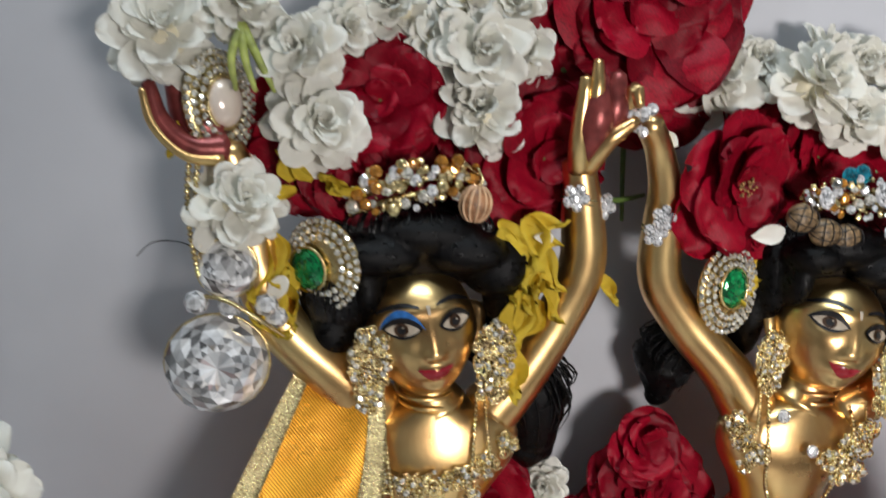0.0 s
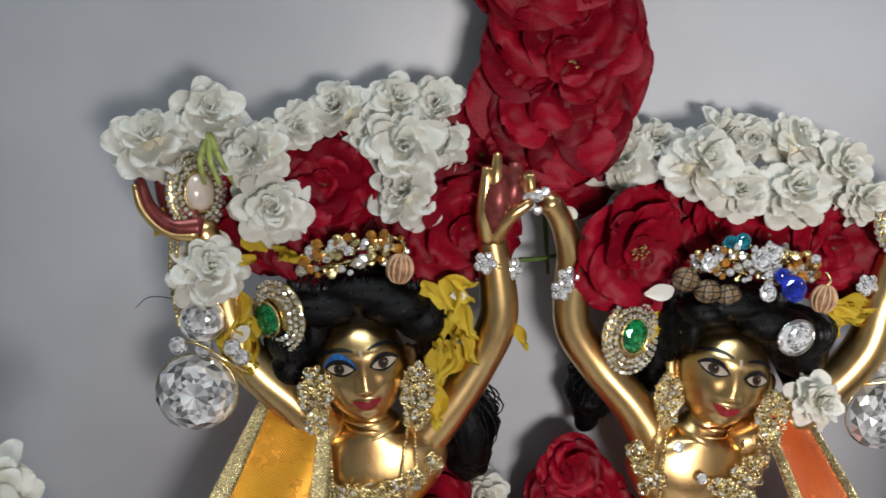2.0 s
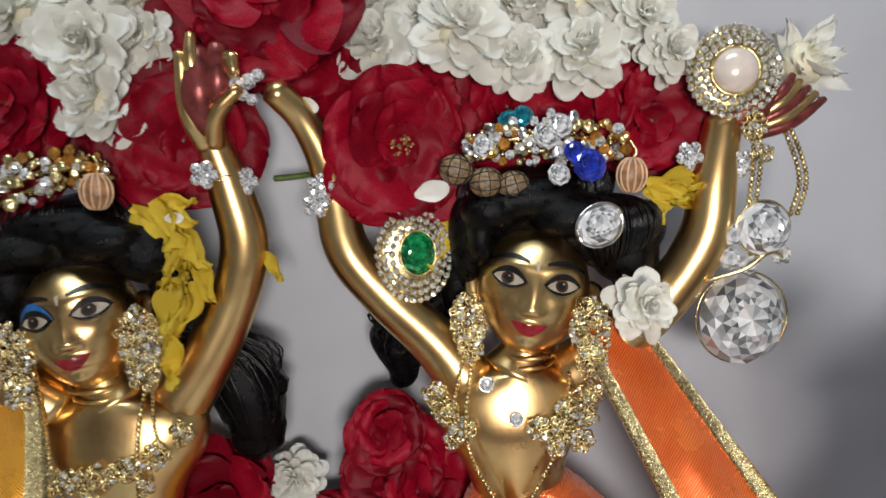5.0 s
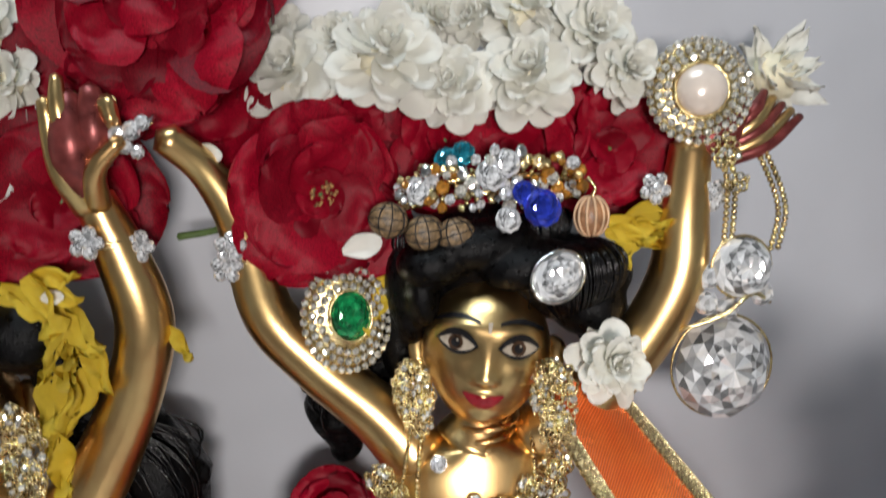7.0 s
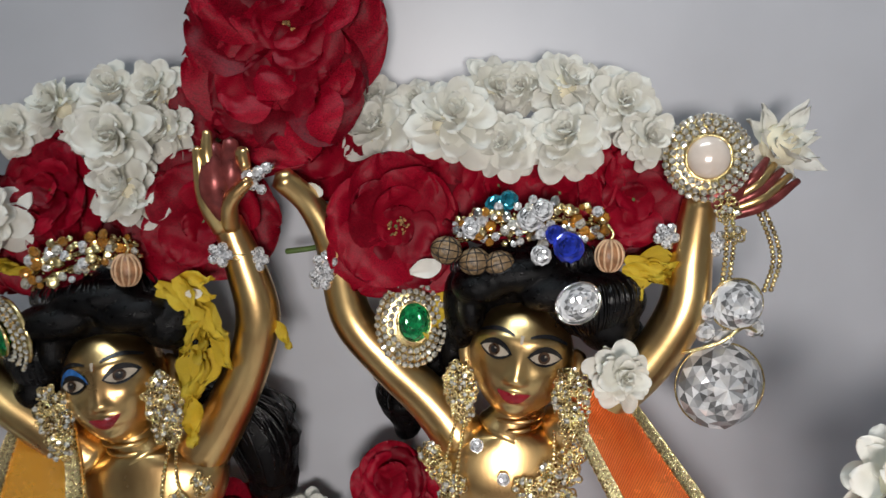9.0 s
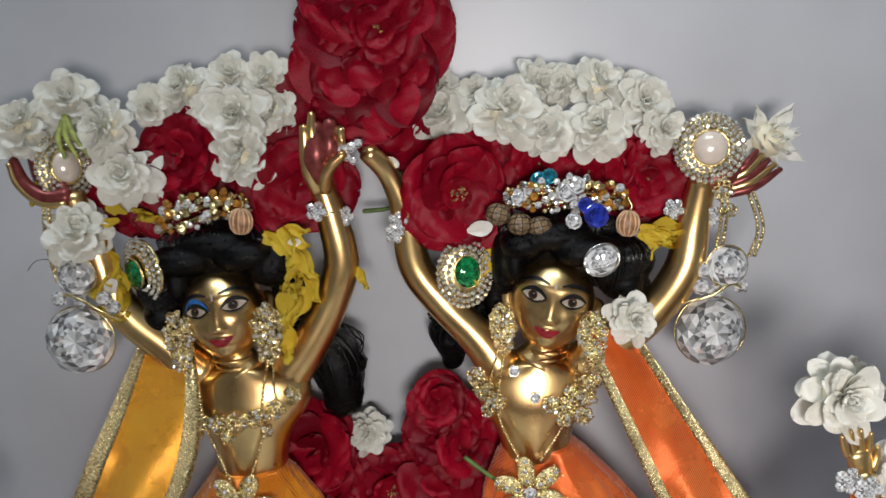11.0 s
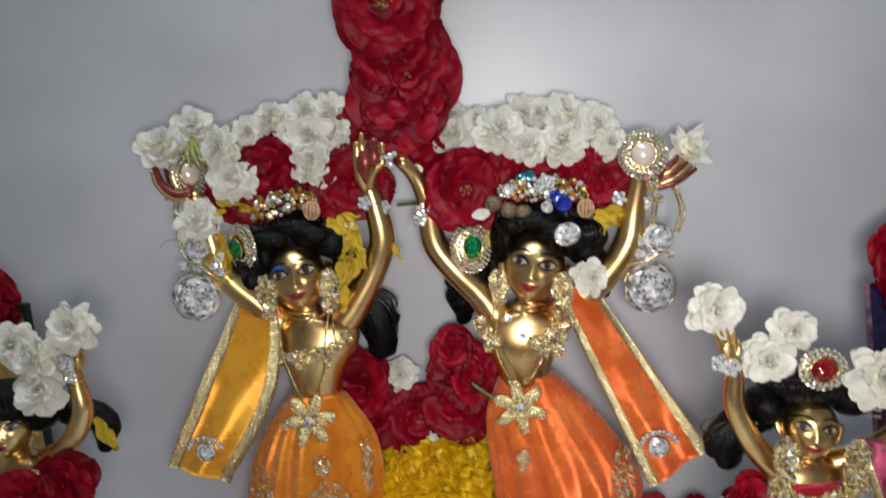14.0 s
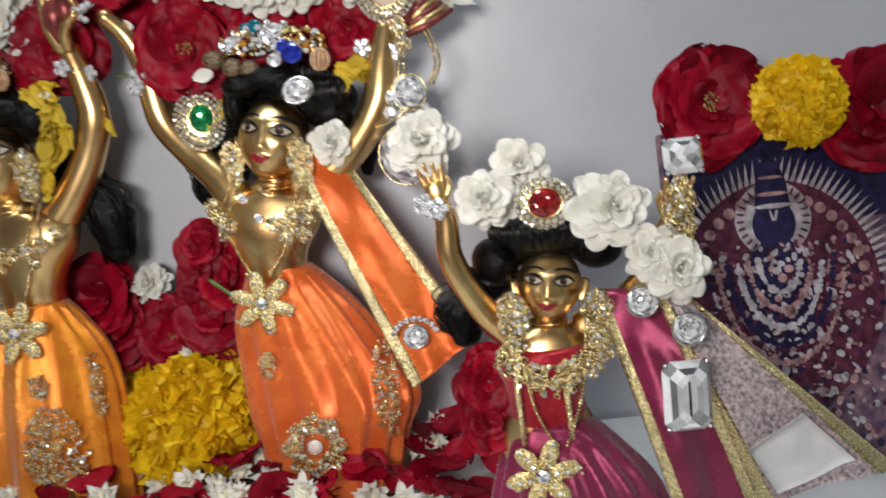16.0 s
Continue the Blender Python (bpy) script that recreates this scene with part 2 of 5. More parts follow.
def gem(geo, at, r, mat=0, n=8, tall=0.45, oval=1.0, rings=((0.5, 1.0), (0.78, 0.68), (1.0, 0.0)), jitter=0.08, rng=None):
    """A faceted stone whose table looks along z: every facet its own island with its own painted brightness, edges
    crisp.
    """
    rng = rng or random
    loops = []
    for i, (rad, h) in enumerate(rings):
        loops.append([Vector((rad * r * math.cos(2 * math.pi * (k + 0.5 * (i % 2)) / n), rad * r * oval * math.sin(2 * math.pi * (k + 0.5 * (i % 2)) / n), h * tall * r + rng.uniform(-jitter, jitter) * r * 0.5)) for k in range(n)])

    def face(*p):
        geo.add([tuple(q) for q in p], [tuple(range(len(p)))], mat, False, at)
    centre = Vector((0, 0, rings[0][1] * tall * r))
    for k in range(0, n, 2):
        face(centre, loops[0][k], loops[0][(k + 1) % n], loops[0][(k + 2) % n])
    for i in range(len(loops) - 1):
        a, b = loops[i], loops[i + 1]
        for k in range(n):
            k2 = (k + 1) % n
            if i % 2 == 0:
                face(a[k], b[k], a[k2])
                face(b[k], b[k2], a[k2])
            else:
                face(a[k], b[k], b[k2])
                face(a[k], b[k2], a[k2])
    low = Vector((0, 0, -0.55 * r))
    for k in range(n):
        face(loops[-1][(k + 1) % n], loops[-1][k], low)


BIG_CUT = ((0.34, 0.9), (0.48, 0.86), (0.62, 0.72), (0.76, 0.55), (0.89, 0.32), (1.0, 0.0))


def step_gem(geo, at, hw, hh, tall, mat=0):
    """A step-cut stone: clipped rectangles rising to a flat table, each facet an island."""
    loops = []
    for k, h in ((0.30, 0.92), (0.52, 1.0), (0.76, 0.70), (1.0, 0.0), (0.9, -0.5)):
        c = 0.35 * hw
        p = [(hw, hh - c), (hw - c, hh), (-hw + c, hh), (-hw, hh - c), (-hw, -hh + c), (-hw + c, -hh), (hw - c, -hh), (hw, -hh + c)]
        loops.append([(x - (1 - k) * hw * (1 if x > 0 else -1), y - (1 - k) * hw * (1 if y > 0 else -1), h * tall) for x, y in p])
    geo.add(loops[0], [tuple(range(8))], mat, False, at)
    for a, b in zip(loops, loops[1:]):
        for i in range(8):
            j = (i + 1) % 8
            geo.add([a[i], b[i], b[j], a[j]], [(0, 1, 2, 3)], mat, False, at)


def chain(geo, points, r, mat=0, gap=1.7, steps=10):
    """Beads strung along a path."""
    p = smooth_path(points, steps)
    acc, last = 0.0, p[0]
    bead(geo, p[0], r, mat)
    for q in p[1:]:
        d = np.linalg.norm(q - last)
        while acc + d >= gap * r:
            last = last + (q - last) * ((gap * r - acc) / d)
            bead(geo, last, r, mat)
            d, acc = np.linalg.norm(q - last), 0.0
        acc += d
        last = q


def sheet(geo, fn, nu=20, nv=10, thick=0.0008, mat=0):
    """A cloth given by fn(u, v); it has a front, a back and edges."""
    front = [Vector(fn(i / (nu - 1), j / (nv - 1))) for i in range(nu) for j in range(nv)]
    normals = []
    for i in range(nu):
        for j in range(nv):
            a = front[min(i + 1, nu - 1) * nv + j] - front[max(i - 1, 0) * nv + j]
            b = front[i * nv + min(j + 1, nv - 1)] - front[i * nv + max(j - 1, 0)]
            normals.append(a.cross(b).normalized())
    back = [p - q * thick for p, q in zip(front, normals)]
    k = nu * nv
    f = grid_faces(nu, nv) + [tuple(reversed(x)) for x in grid_faces(nu, nv, base=k)]
    edge = [j for j in range(nv)] + [i * nv + nv - 1 for i in range(1, nu)] + [(nu - 1) * nv + j for j in range(nv - 2, -1, -1)] + [i * nv for i in range(nu - 2, 0, -1)]
    f += [(edge[i], edge[(i + 1) % len(edge)], edge[(i + 1) % len(edge)] + k, edge[i] + k) for i in range(len(edge))]
    geo.add([tuple(p) for p in front + back], f, mat)


def loft(geo, rings, seg=48, mat=0, pleat=0.0, count=14, seed=0.0):
    """A closed form through rings (cx, cy, z, half width, half depth), with pleats on demand."""
    path = smooth_path(rings, 5)
    verts = []
    for i, (cx, cy, z, w, d) in enumerate(path):
        s = i / (len(path) - 1)
        for k in range(seg):
            a = 2 * math.pi * k / seg
            q = 1 + pleat * s * (math.sin(count * a + seed + 1.5 * math.sin(3 * a + seed)) * 0.6 + 0.5 * noise.noise(Vector((4 * math.cos(a), 4 * math.sin(a), seed + 2 * s))) + 0.45 * noise.noise(Vector((7 * math.cos(a) + 3 * s, 7 * math.sin(a), seed + 5 * s))))
            verts.append((cx + w * q * math.cos(a), cy + d * q * math.sin(a), z))
    n = len(path)
    verts += [(path[0][0], path[0][1], path[0][2]), (path[-1][0], path[-1][1], path[-1][2])]
    f = grid_faces(n, seg, True) + [(n * seg, (k + 1) % seg, k) for k in range(seg)] + [(n * seg + 1, (n - 1) * seg + k, (n - 1) * seg + (k + 1) % seg) for k in range(seg)]
    geo.add(verts, f, mat)


def slab(geo, lo, hi, bevel=0.002, mat=0, at=None):
    b = bmesh.new()
    bmesh.ops.create_cube(b, size=1)
    for v in b.verts:
        v.co = Vector([(lo[i] + hi[i]) / 2 + v.co[i] * (hi[i] - lo[i]) for i in range(3)])
    if bevel:
        bmesh.ops.bevel(b, geom=b.edges[:], offset=bevel, segments=2, affect="EDGES")
    b.verts.index_update()
    geo.add([v.co[:] for v in b.verts], [tuple(v.index for v in f.verts) for f in b.faces], mat, False, at)
    b.free()


# ---- setting ----
def block(name, lo, hi, mat, label, bevel=0.0, lean=0.0):
    g = Geo()
    slab(g, lo, hi, bevel, 0)
    return solid(name, g, mat, label, "wall" if "wall" in name else name.split("_")[0], kind="structure", at=pose(0, 0, 0, lean))


block("wall_back", (-1.6, 0.033, -0.8), (1.6, 0.155, 1.8), M_WALL, "smooth off-white glossy wall behind the altar", lean=5)
# Unseen room shell, added so metal and stones have something to reflect.
block("wall_left", (-1.72, -3.1, -0.8), (-1.6, 0.3, 1.8), M_ROOM, "unseen plain side wall added for bounced light")
block("wall_right", (1.6, -3.1, -0.8), (1.72, 0.3, 1.8), M_ROOM, "unseen plain side wall added for bounced light")
block("wall_front", (-1.72, -3.22, -0.8), (1.72, -3.1, 1.8), M_ROOM, "unseen plain wall added behind the camera for reflections")
block("floor", (-1.72, -3.22, -0.9), (1.72, 0.3, -0.8), M_ROOM, "unseen plain floor added below the altar to close the room")
block("ceiling", (-1.72, -3.22, 1.8), (1.72, 0.3, 1.9), M_ROOM, "unseen plain ceiling added for bounced light")
block("altar_shelf", (-0.9, -0.34, -0.04), (0.9, 0.0325, 0.0), M_SLAB, "pale polished stone altar shelf", 0.004)


# ---- flowers ----
def petal_mesh(name, mat, wide=0.8, cup=0.25, curl=0.2, notch=0.0, ruffle=0.05, seed=0, nu=7, nv=7, tip=0.5, blunt=False):
    """One petal, 1 long along x, its face along z."""
    g = Geo()
    verts = []
    for i in range(nu):
        u = math.sin(math.pi / 2 * i / (nu - 1)) if blunt else i / (nu - 1)
        if blunt:
            half = 0.5 * wide * (0.2 + 0.8 * math.sin(math.pi / 2 * min(1, u / 0.58))) * (1 if u < 0.58 else math.sqrt(max(0.0, 1 - ((u - 0.58) / 0.422) ** 2)))
        else:
            half = 0.5 * wide * (0.16 + 0.84 * math.sin(math.pi * min(1, 0.04 + u * 0.96) ** 0.85) ** tip) * (1 if u < 0.99 else 0.55)
        for j in range(nv):
            v = 2 * j / (nv - 1) - 1
            x = u - (0.0 if blunt else 0.10) * v * v * u ** 3 - notch * u ** 6 * (1 - abs(v)) ** 2
            z = cup * v * v * wide * 0.5 * (1 - u ** 3) + curl * u * u - (0.13 * u ** 5 if blunt else 0) + ruffle * u * noise.noise(Vector((u * 3 + seed * 7, v * 2.2, seed * 3.1)))
            verts.append((x, v * half + ruffle * 0.6 * u * noise.noise(Vector((u * 2, v * 3 + seed, 5))), z))
    g.add(verts, grid_faces(nu, nv))
    back = [(x, y, z - 0.007) for x, y, z in verts]
    g.add(back, [tuple(reversed(f)) for f in grid_faces(nu, nv)])
    return g.mesh(name, mat)


WHITE_PETALS = [petal_mesh("petal", M_WHITE, 0.72, 0.40, 0.30, 0.0, 0.16, s, 10, 7, blunt=True) for s in range(4)]
WHITE_THIN = [petal_mesh("petal", M_WHITE, 0.46, 0.3, 0.22, 0, 0.14, s, tip=0.8) for s in range(4)]
RED_PETALS = [petal_mesh("petal", M_RED, 1.28, 0.12, 0.22, 0.03, 0.26, s, 10, 9, blunt=True) for s in range(5)]


def flower_part(root, mesh, azimuth, lift, length, out, up, roll=0.0, width=1.0):
    m = pose(0, 0, 0, 0, 0, azimuth) @ Matrix.Translation((out, 0, up)) @ pose(0, 0, 0, roll, -lift, 0) @ Matrix.Diagonal((length, length * width, length, 1))
    return part("petal", mesh, None, root, at=m)


def white_flower(place, r, towards=(0, -1, 0), seed=0, thin=False, label="", spin=0.0):
    """A double white blossom: rings of cupped petals round a tight heart."""
    rng = random.Random(seed)
    root = thing("white_flower", label or "fresh double white jasmine blossom in the garland", "flower", "white blossoms", facing(place, towards, spin or rng.uniform(0, 360)))
    kinds = WHITE_THIN if thin else WHITE_PETALS
    rings = ((9, -22, 1.0, 0.02), (9, -2, 0.98, 0.16), (8, 18, 0.88, 0.30), (7, 38, 0.72, 0.42), (6, 56, 0.56, 0.50), (4, 72, 0.42, 0.54)) if not thin else ((8, 2, 1.0, 0.0), (8, 28, 0.95, 0.1), (6, 52, 0.7, 0.18), (4, 72, 0.5, 0.2))
    for n, lift, length, up in rings:
        off = rng.uniform(0, 60)
        for k in range(n):
            flower_part(root, kinds[rng.randrange(4)], off + 360 * k / n + rng.uniform(-9, 9), lift + rng.uniform(-15, 15), r * length * rng.uniform(0.74, 1.12), r * 0.05, r * (up + rng.uniform(-0.05, 0.05)), rng.uniform(-24, 24))
    g = Geo()
    ball(g, (0, 0, r * 0.14), (r * 0.46, r * 0.46, r * 0.34), 0, 10, 6)
    part("heart", g, M_CREAM, root)
    g = Geo()
    tube(g, [(0, 0, -r * 0.55), (0, 0, -r * 0.2), (0, 0, 0.02 * r)], [r * 0.1, r * 0.14, r * 0.3], 0, 8, 3)
    part("calyx", g, M_CALYX, root)
    return root


def red_rose(place, r, towards=(0, -1, 0), seed=0, heart=True, label="", group="red roses", layers=((6, -2, 1.0, 0.0), (4, 4, 0.84, 0.05), (3, 10, 0.62, 0.09), (3, 30, 0.36, 0.10)), sq=1.0):
    """A full-blown rose with broad velvety petals."""
    rng = random.Random(seed)
    root = thing("red_rose", label or "full-blown deep red rose with broad petals", "rose", group, facing(place, towards, rng.uniform(0, 360)))
    for n, lift, length, up in layers:
        off = rng.uniform(0, 90)
        for k in range(n):
            flower_part(root, RED_PETALS[rng.randrange(5)], off + 360 * k / n + rng.uniform(-14, 14), lift + rng.uniform(-9, 9), r * length * rng.uniform(0.86, 1.12), 0.0, r * (up + rng.uniform(0, 0.05)), rng.uniform(-16, 16))
    if heart:
        g = Geo()
        for k in range(34):
            a, d = rng.uniform(0, 6.28), r * 0.16 * rng.random() ** 0.5
            bead(g, (d * math.cos(a), d * math.sin(a), r * (0.2 + rng.uniform(0, 0.06))), r * 0.022)
        part("stamen_cluster", g, M_STAMEN, root, "brownish yellow heart", kind="stuff")
    g = Geo()
    tube(g, [(0, 0, -r * 0.22), (0, 0, -r * 0.1), (0, 0, 0.04 * r)], [r * 0.08, r * 0.16, r * 0.2], 0, 8, 3)
    part("calyx", g, M_LEAF, root)
    return root


def marigold(place, r, towards=(0, -1, 0), seed=0, label="bright yellow marigold head with ruffled petals", group="marigolds", tall=1.0, count=260):
    rng = random.Random(seed)
    root = thing("marigold", label, "marigold", group, facing(place, towards, 0))
    g = Geo()
    nu, nv = 4, 4
    for k in range(count):
        s = (k + 0.5) / count
        p, a = math.acos(1 - 1.12 * s), k * 2.39996
        d = Vector((math.sin(p) * math.cos(a), math.sin(p) * math.sin(a) * tall, math.cos(p) * 0.62)) * (1 + 0.12 * noise.noise(Vector((k * 0.37, seed, 0))))
        tip = d * r
        out = d.normalized()
        side = out.cross(Vector((rng.uniform(-1, 1), rng.uniform(-1, 1), rng.uniform(-1, 1)))).normalized()
        lean = out.cross(side)
        L, W = r * rng.uniform(0.30, 0.42), r * rng.uniform(0.13, 0.2)
        vs = []
        for i in range(nu):
            u = i / (nu - 1)
            for j in range(nv):
                v = 2 * j / (nv - 1) - 1
                vs.append(tuple(tip - out * L * (1 - u) * 0.9 + lean * (L * 0.55 * u * u + W * 0.2 * v * v) + side * W * v * (0.35 + 0.65 * u) + out * W * 0.35 * u * math.sin(7 * v + k)))
        g.add(vs, grid_faces(nu, nv))
    part("petals", g, M_YELLOW, root)
    g = Geo()
    ball(g, (0, 0, 0), (r * 0.82, r * 0.82 * tall, r * 0.51), 0, 16, 10)
    part("head", g, M_YELLOW, root)
    return root


def loose_petal(place, length, mesh, name, label, cat, group, rot, width=1.0):
    ob = new(name, mesh)
    ob.matrix_world = Matrix.Translation(place) @ Euler([radians(a) for a in rot]).to_matrix().to_4x4() @ Matrix.Diagonal((length, length * width, length, 1))
    return tagged(ob, label, cat, group)


YELLOW_PETALS = [petal_mesh("yellow_petal", M_THINYELLOW, 0.40, 0.4, 0.2, 0.16, 0.55, s, 10, 7, tip=0.7) for s in range(4)]


# ---- statues ----
def head_shape(w, d, h):
    """Functions of a face: outline width, front relief, surface depth."""
    def width(z):
        s = z / h
        return w * (1 - 0.40 * max(0, -s - 0.05) ** 1.4 - 0.03 * max(0, s))

    def relief(x, z):
        s, q = x / w, z / h
        e = math.exp
        nose = 0.135 * e(-(s / 0.13) ** 2) * max(0, min(1, (0.26 - q) / 0.58)) * (1 if q > -0.34 else max(0, 1 - (-0.34 - q) / 0.07))
        wings = 0.07 * (e(-((s - 0.13) / 0.07) ** 2) + e(-((s + 0.13) / 0.07) ** 2)) * e(-((q + 0.32) / 0.06) ** 2)
        eyes = -0.07 * (e(-((s - 0.45) / 0.22) ** 2) + e(-((s + 0.45) / 0.22) ** 2)) * e(-((q - 0.13) / 0.14) ** 2)
        brow = 0.05 * (e(-((s - 0.42) / 0.3) ** 2) + e(-((s + 0.42) / 0.3) ** 2)) * e(-((q - 0.34) / 0.08) ** 2)
        lips = 0.09 * e(-(s / 0.24) ** 2) * (e(-((q + 0.53) / 0.045) ** 2) + e(-((q + 0.62) / 0.05) ** 2))
        chin = 0.10 * e(-(s / 0.25) ** 2) * e(-((q + 0.88) / 0.11) ** 2)
        cheek = 0.04 * (e(-((s - 0.5) / 0.22) ** 2) + e(-((s + 0.5) / 0.22) ** 2)) * e(-((q + 0.2) / 0.2) ** 2)
        return d * (nose + wings + eyes + brow + lips + chin + cheek)

    def depth(x, z):
        c = math.sqrt(max(0.001, 1 - (z / h) ** 2)) ** (0.8 if z > 0 else 0.62)
        s = min(0.98, max(-0.98, x / (width(z) * c)))
        return -d * c * math.sqrt(1 - s * s) - relief(x, z)
    return width, relief, depth


def face_patch(g, depth, centre, curve_top, curve_low, mat, at, proud, n=14, m=4):
    """A painted shape on the face, between two curves over t = 0..1."""
    verts = []
    for i in range(n):
        t = i / (n - 1)
        a, b = curve_low(t), curve_top(t)
        for j in range(m):
            k = j / (m - 1)
            x, z = centre[0] + a[0] + (b[0] - a[0]) * k, centre[1] + a[1] + (b[1] - a[1]) * k
            verts.append((x, depth(x, z) - proud, z))
    g.add(verts, grid_faces(n, m), mat, True, at)


def add_head(g, at, w, d, h, blue=False):
    """Head with nose, lips, ears and painted eyes; material slots: 0 brass 1 ink 2 eye white 3 iris 4 lips 5 blue."""
    width, relief, depth = head_shape(w, d, h)
    verts, rings, seg = [], 56, 96
    for i in range(rings + 1):
        z = -h * math.cos(math.pi * i / rings)
        c = math.sqrt(max(0, 1 - (z / h) ** 2)) ** (0.8 if z > 0 else 0.62)
        for k in range(seg):
            a = 2 * math.pi * k / seg
            x, y = width(z) * c * math.sin(a), -d * c * math.cos(a)
            f = max(0, math.cos(a)) ** 0.5
            verts.append((x, y - relief(x, z) * f, z))
    g.add(verts, grid_faces(rings + 1, seg, True), 0, True, at)
    p = 0.0005 * h / 0.0235
    for s in (-1, 1):
        ex, ez = s * 0.455 * w, 0.125 * h
        W, H = 0.270 * w, 0.118 * h

        def arc(lift, width_k=1.0, dz=0.0, tilt=0.05):
            return lambda t: (s * (2 * t - 1) * W * width_k, H * lift * math.sin(math.pi * t) ** 0.75 + dz * h + tilt * h * (t - 0.5))
        face_patch(g, depth, (ex, ez), arc(1.65, 1.18), arc(-1.15, 1.08), 1, at, p)
        face_patch(g, depth, (ex, ez), arc(0.82, 0.98), arc(-0.78, 0.96), 2, at, 2 * p)
        # Iris, pupil, then a tiny painted glint up and to one side.
        for rad, mm, pr in ((0.098, 3, 3), (0.060, 1, 4), (0.014, 2, 5)):
            off = (0.02 * h, 0.03 * h) if pr == 5 else (0, 0)
            face_patch(g, depth, (ex - 0.02 * w + off[0], ez + 0.01 * h + off[1]), lambda t, q=rad: (-q * h * math.cos(math.pi * t), q * h * math.sin(math.pi * t)), lambda t, q=rad: (-q * h * math.cos(math.pi * t), -q * h * math.sin(math.pi * t)), mm, at, pr * p, 10, 4)
        face_patch(g, depth, (ex + s * 0.02 * w, ez + 0.215 * h), lambda t: (s * (2 * t - 1) * W * 1.22, 0.15 * h * math.sin(math.pi * (0.15 + 0.75 * t)) + 0.024 * h), lambda t: (s * (2 * t - 1) * W * 1.22, 0.15 * h * math.sin(math.pi * (0.15 + 0.75 * t)) - 0.045 * h * math.sin(math.pi * (0.08 + 0.8 * t))), 1, at, p)
        if blue and s < 0:
            face_patch(g, depth, (ex, ez), arc(2.5, 1.3), arc(1.6, 1.25), 5, at, 1.2 * p)
        tube(g, [(s * w * 0.97, 0.15 * d, 0.24 * h), (s * w * 1.10, 0.1 * d, 0.12 * h), (s * w * 1.06, 0.02 * d, -0.16 * h), (s * w * 0.96, 0, -0.36 * h)], [0.08 * h, 0.13 * h, 0.11 * h, 0.09 * h], 0, 10, 4, 0.6, True, at)
    smile = lambda t: 0.085 * abs(2 * t - 1) ** 2
    face_patch(g, depth, (0, -0.575 * h), lambda t: ((2 * t - 1) * 0.31 * w, h * (0.075 * math.sin(math.pi * t) ** 0.8 - 0.03 * math.exp(-((t - 0.5) / 0.07) ** 2) + smile(t))), lambda t: ((2 * t - 1) * 0.31 * w, h * (-0.12 * math.sin(math.pi * t) ** 0.9 + smile(t))), 4, at, 1.4 * p, 18, 5)
    face_patch(g, depth, (0, 0.36 * h), lambda t: ((2 * t - 1) * 0.035 * w, 0.07 * h), lambda t: ((2 * t - 1) * 0.02 * w, -0.07 * h), 2, at, 1.4 * p, 4, 4)


def add_hand(g, wrist, along, palm, size, mat=0, spread=0.3, side=1):
    """Flat palm, four fingers and a thumb."""
    a, n = Vector(along).normalized(), Vector(palm).normalized()
    b = a.cross(n).normalized() * side
    w = Vector(wrist)
    tube(g, [w, w + a * size * 0.25, w + a * size * 0.52], [size * 0.16, size * 0.24, size * 0.25], mat, 12, 4, 0.55)
    for k in range(4):
        f = (k - 1.5) * 0.14 * size
        st = w + a * size * 0.5 + b * f
        ln = size * (0.5, 0.58, 0.55, 0.42)[k]
        tube(g, [st, st + a * ln * 0.5 + b * f * spread + n * ln * 0.06, st + a * ln + b * f * spread * 2 + n * ln * 0.22], [size * 0.075, size * 0.07, size * 0.04], mat, 8, 4)
    st = w + a * size * 0.12 + b * size * 0.2
    tube(g, [st, st + a * size * 0.28 + b * size * 0.16, st + a * size * 0.5 + b * size * 0.16 + n * size * 0.1], [size * 0.085, size * 0.075, size * 0.045], mat, 8, 4)


def statue(label, head, size, torso, arms, palms_at, blue=False, fingers=()):
    """A brass figure in one mesh. head: place, roll, yaw. size: (w, d, h) of the head."""
    g = Geo()
    (hx, hy, hz), roll, yaw = head
    w, d, h = size
    add_head(g, pose(hx, hy, hz, -12, roll, yaw), w, d, h, blue)
    loft(g, torso, 40)
    nx, ny, nz = torso[0][0], torso[0][1], torso[0][2]
    tube(g, [(hx, hy + 0.1 * d, hz - 0.6 * h), ((hx + nx) / 2, ny, (hz - h + nz) / 2 + 0.1 * h), (nx, ny, nz - 0.1 * h)], [0.5 * w, 0.47 * w, 0.62 * w], 0, 24, 5)
    for k in range(3):
        c = (hx + (nx - hx) * (0.35 + 0.2 * k), ny - 0.001, hz - h + 0.02 * h - 0.16 * h * k)
        ring = [(c[0] + 0.5 * w * math.cos(a), c[1] + 0.5 * w * math.sin(a), c[2] - 0.03 * h * math.sin(a) * -1) for a in np.linspace(0, 2 * math.pi, 16)]
        tube(g, ring, [0.045 * h] * 16, 0, 6, 2)
    for pts, rad in arms:
        tube(g, pts, [1.20 * r for r in rad], 0, 20, 7)
    for pts, rad, slot in fingers:
        tube(g, pts, rad, slot, 10, 5)
    for args in palms_at:
        add_hand(g, *args)
    return solid("brass_statue", g, [M_BRASS, M_INK, M_EYEWHITE, M_IRIS, M_LIP, M_BLUELID, M_MAROON], label, "statue", "dancing statues")


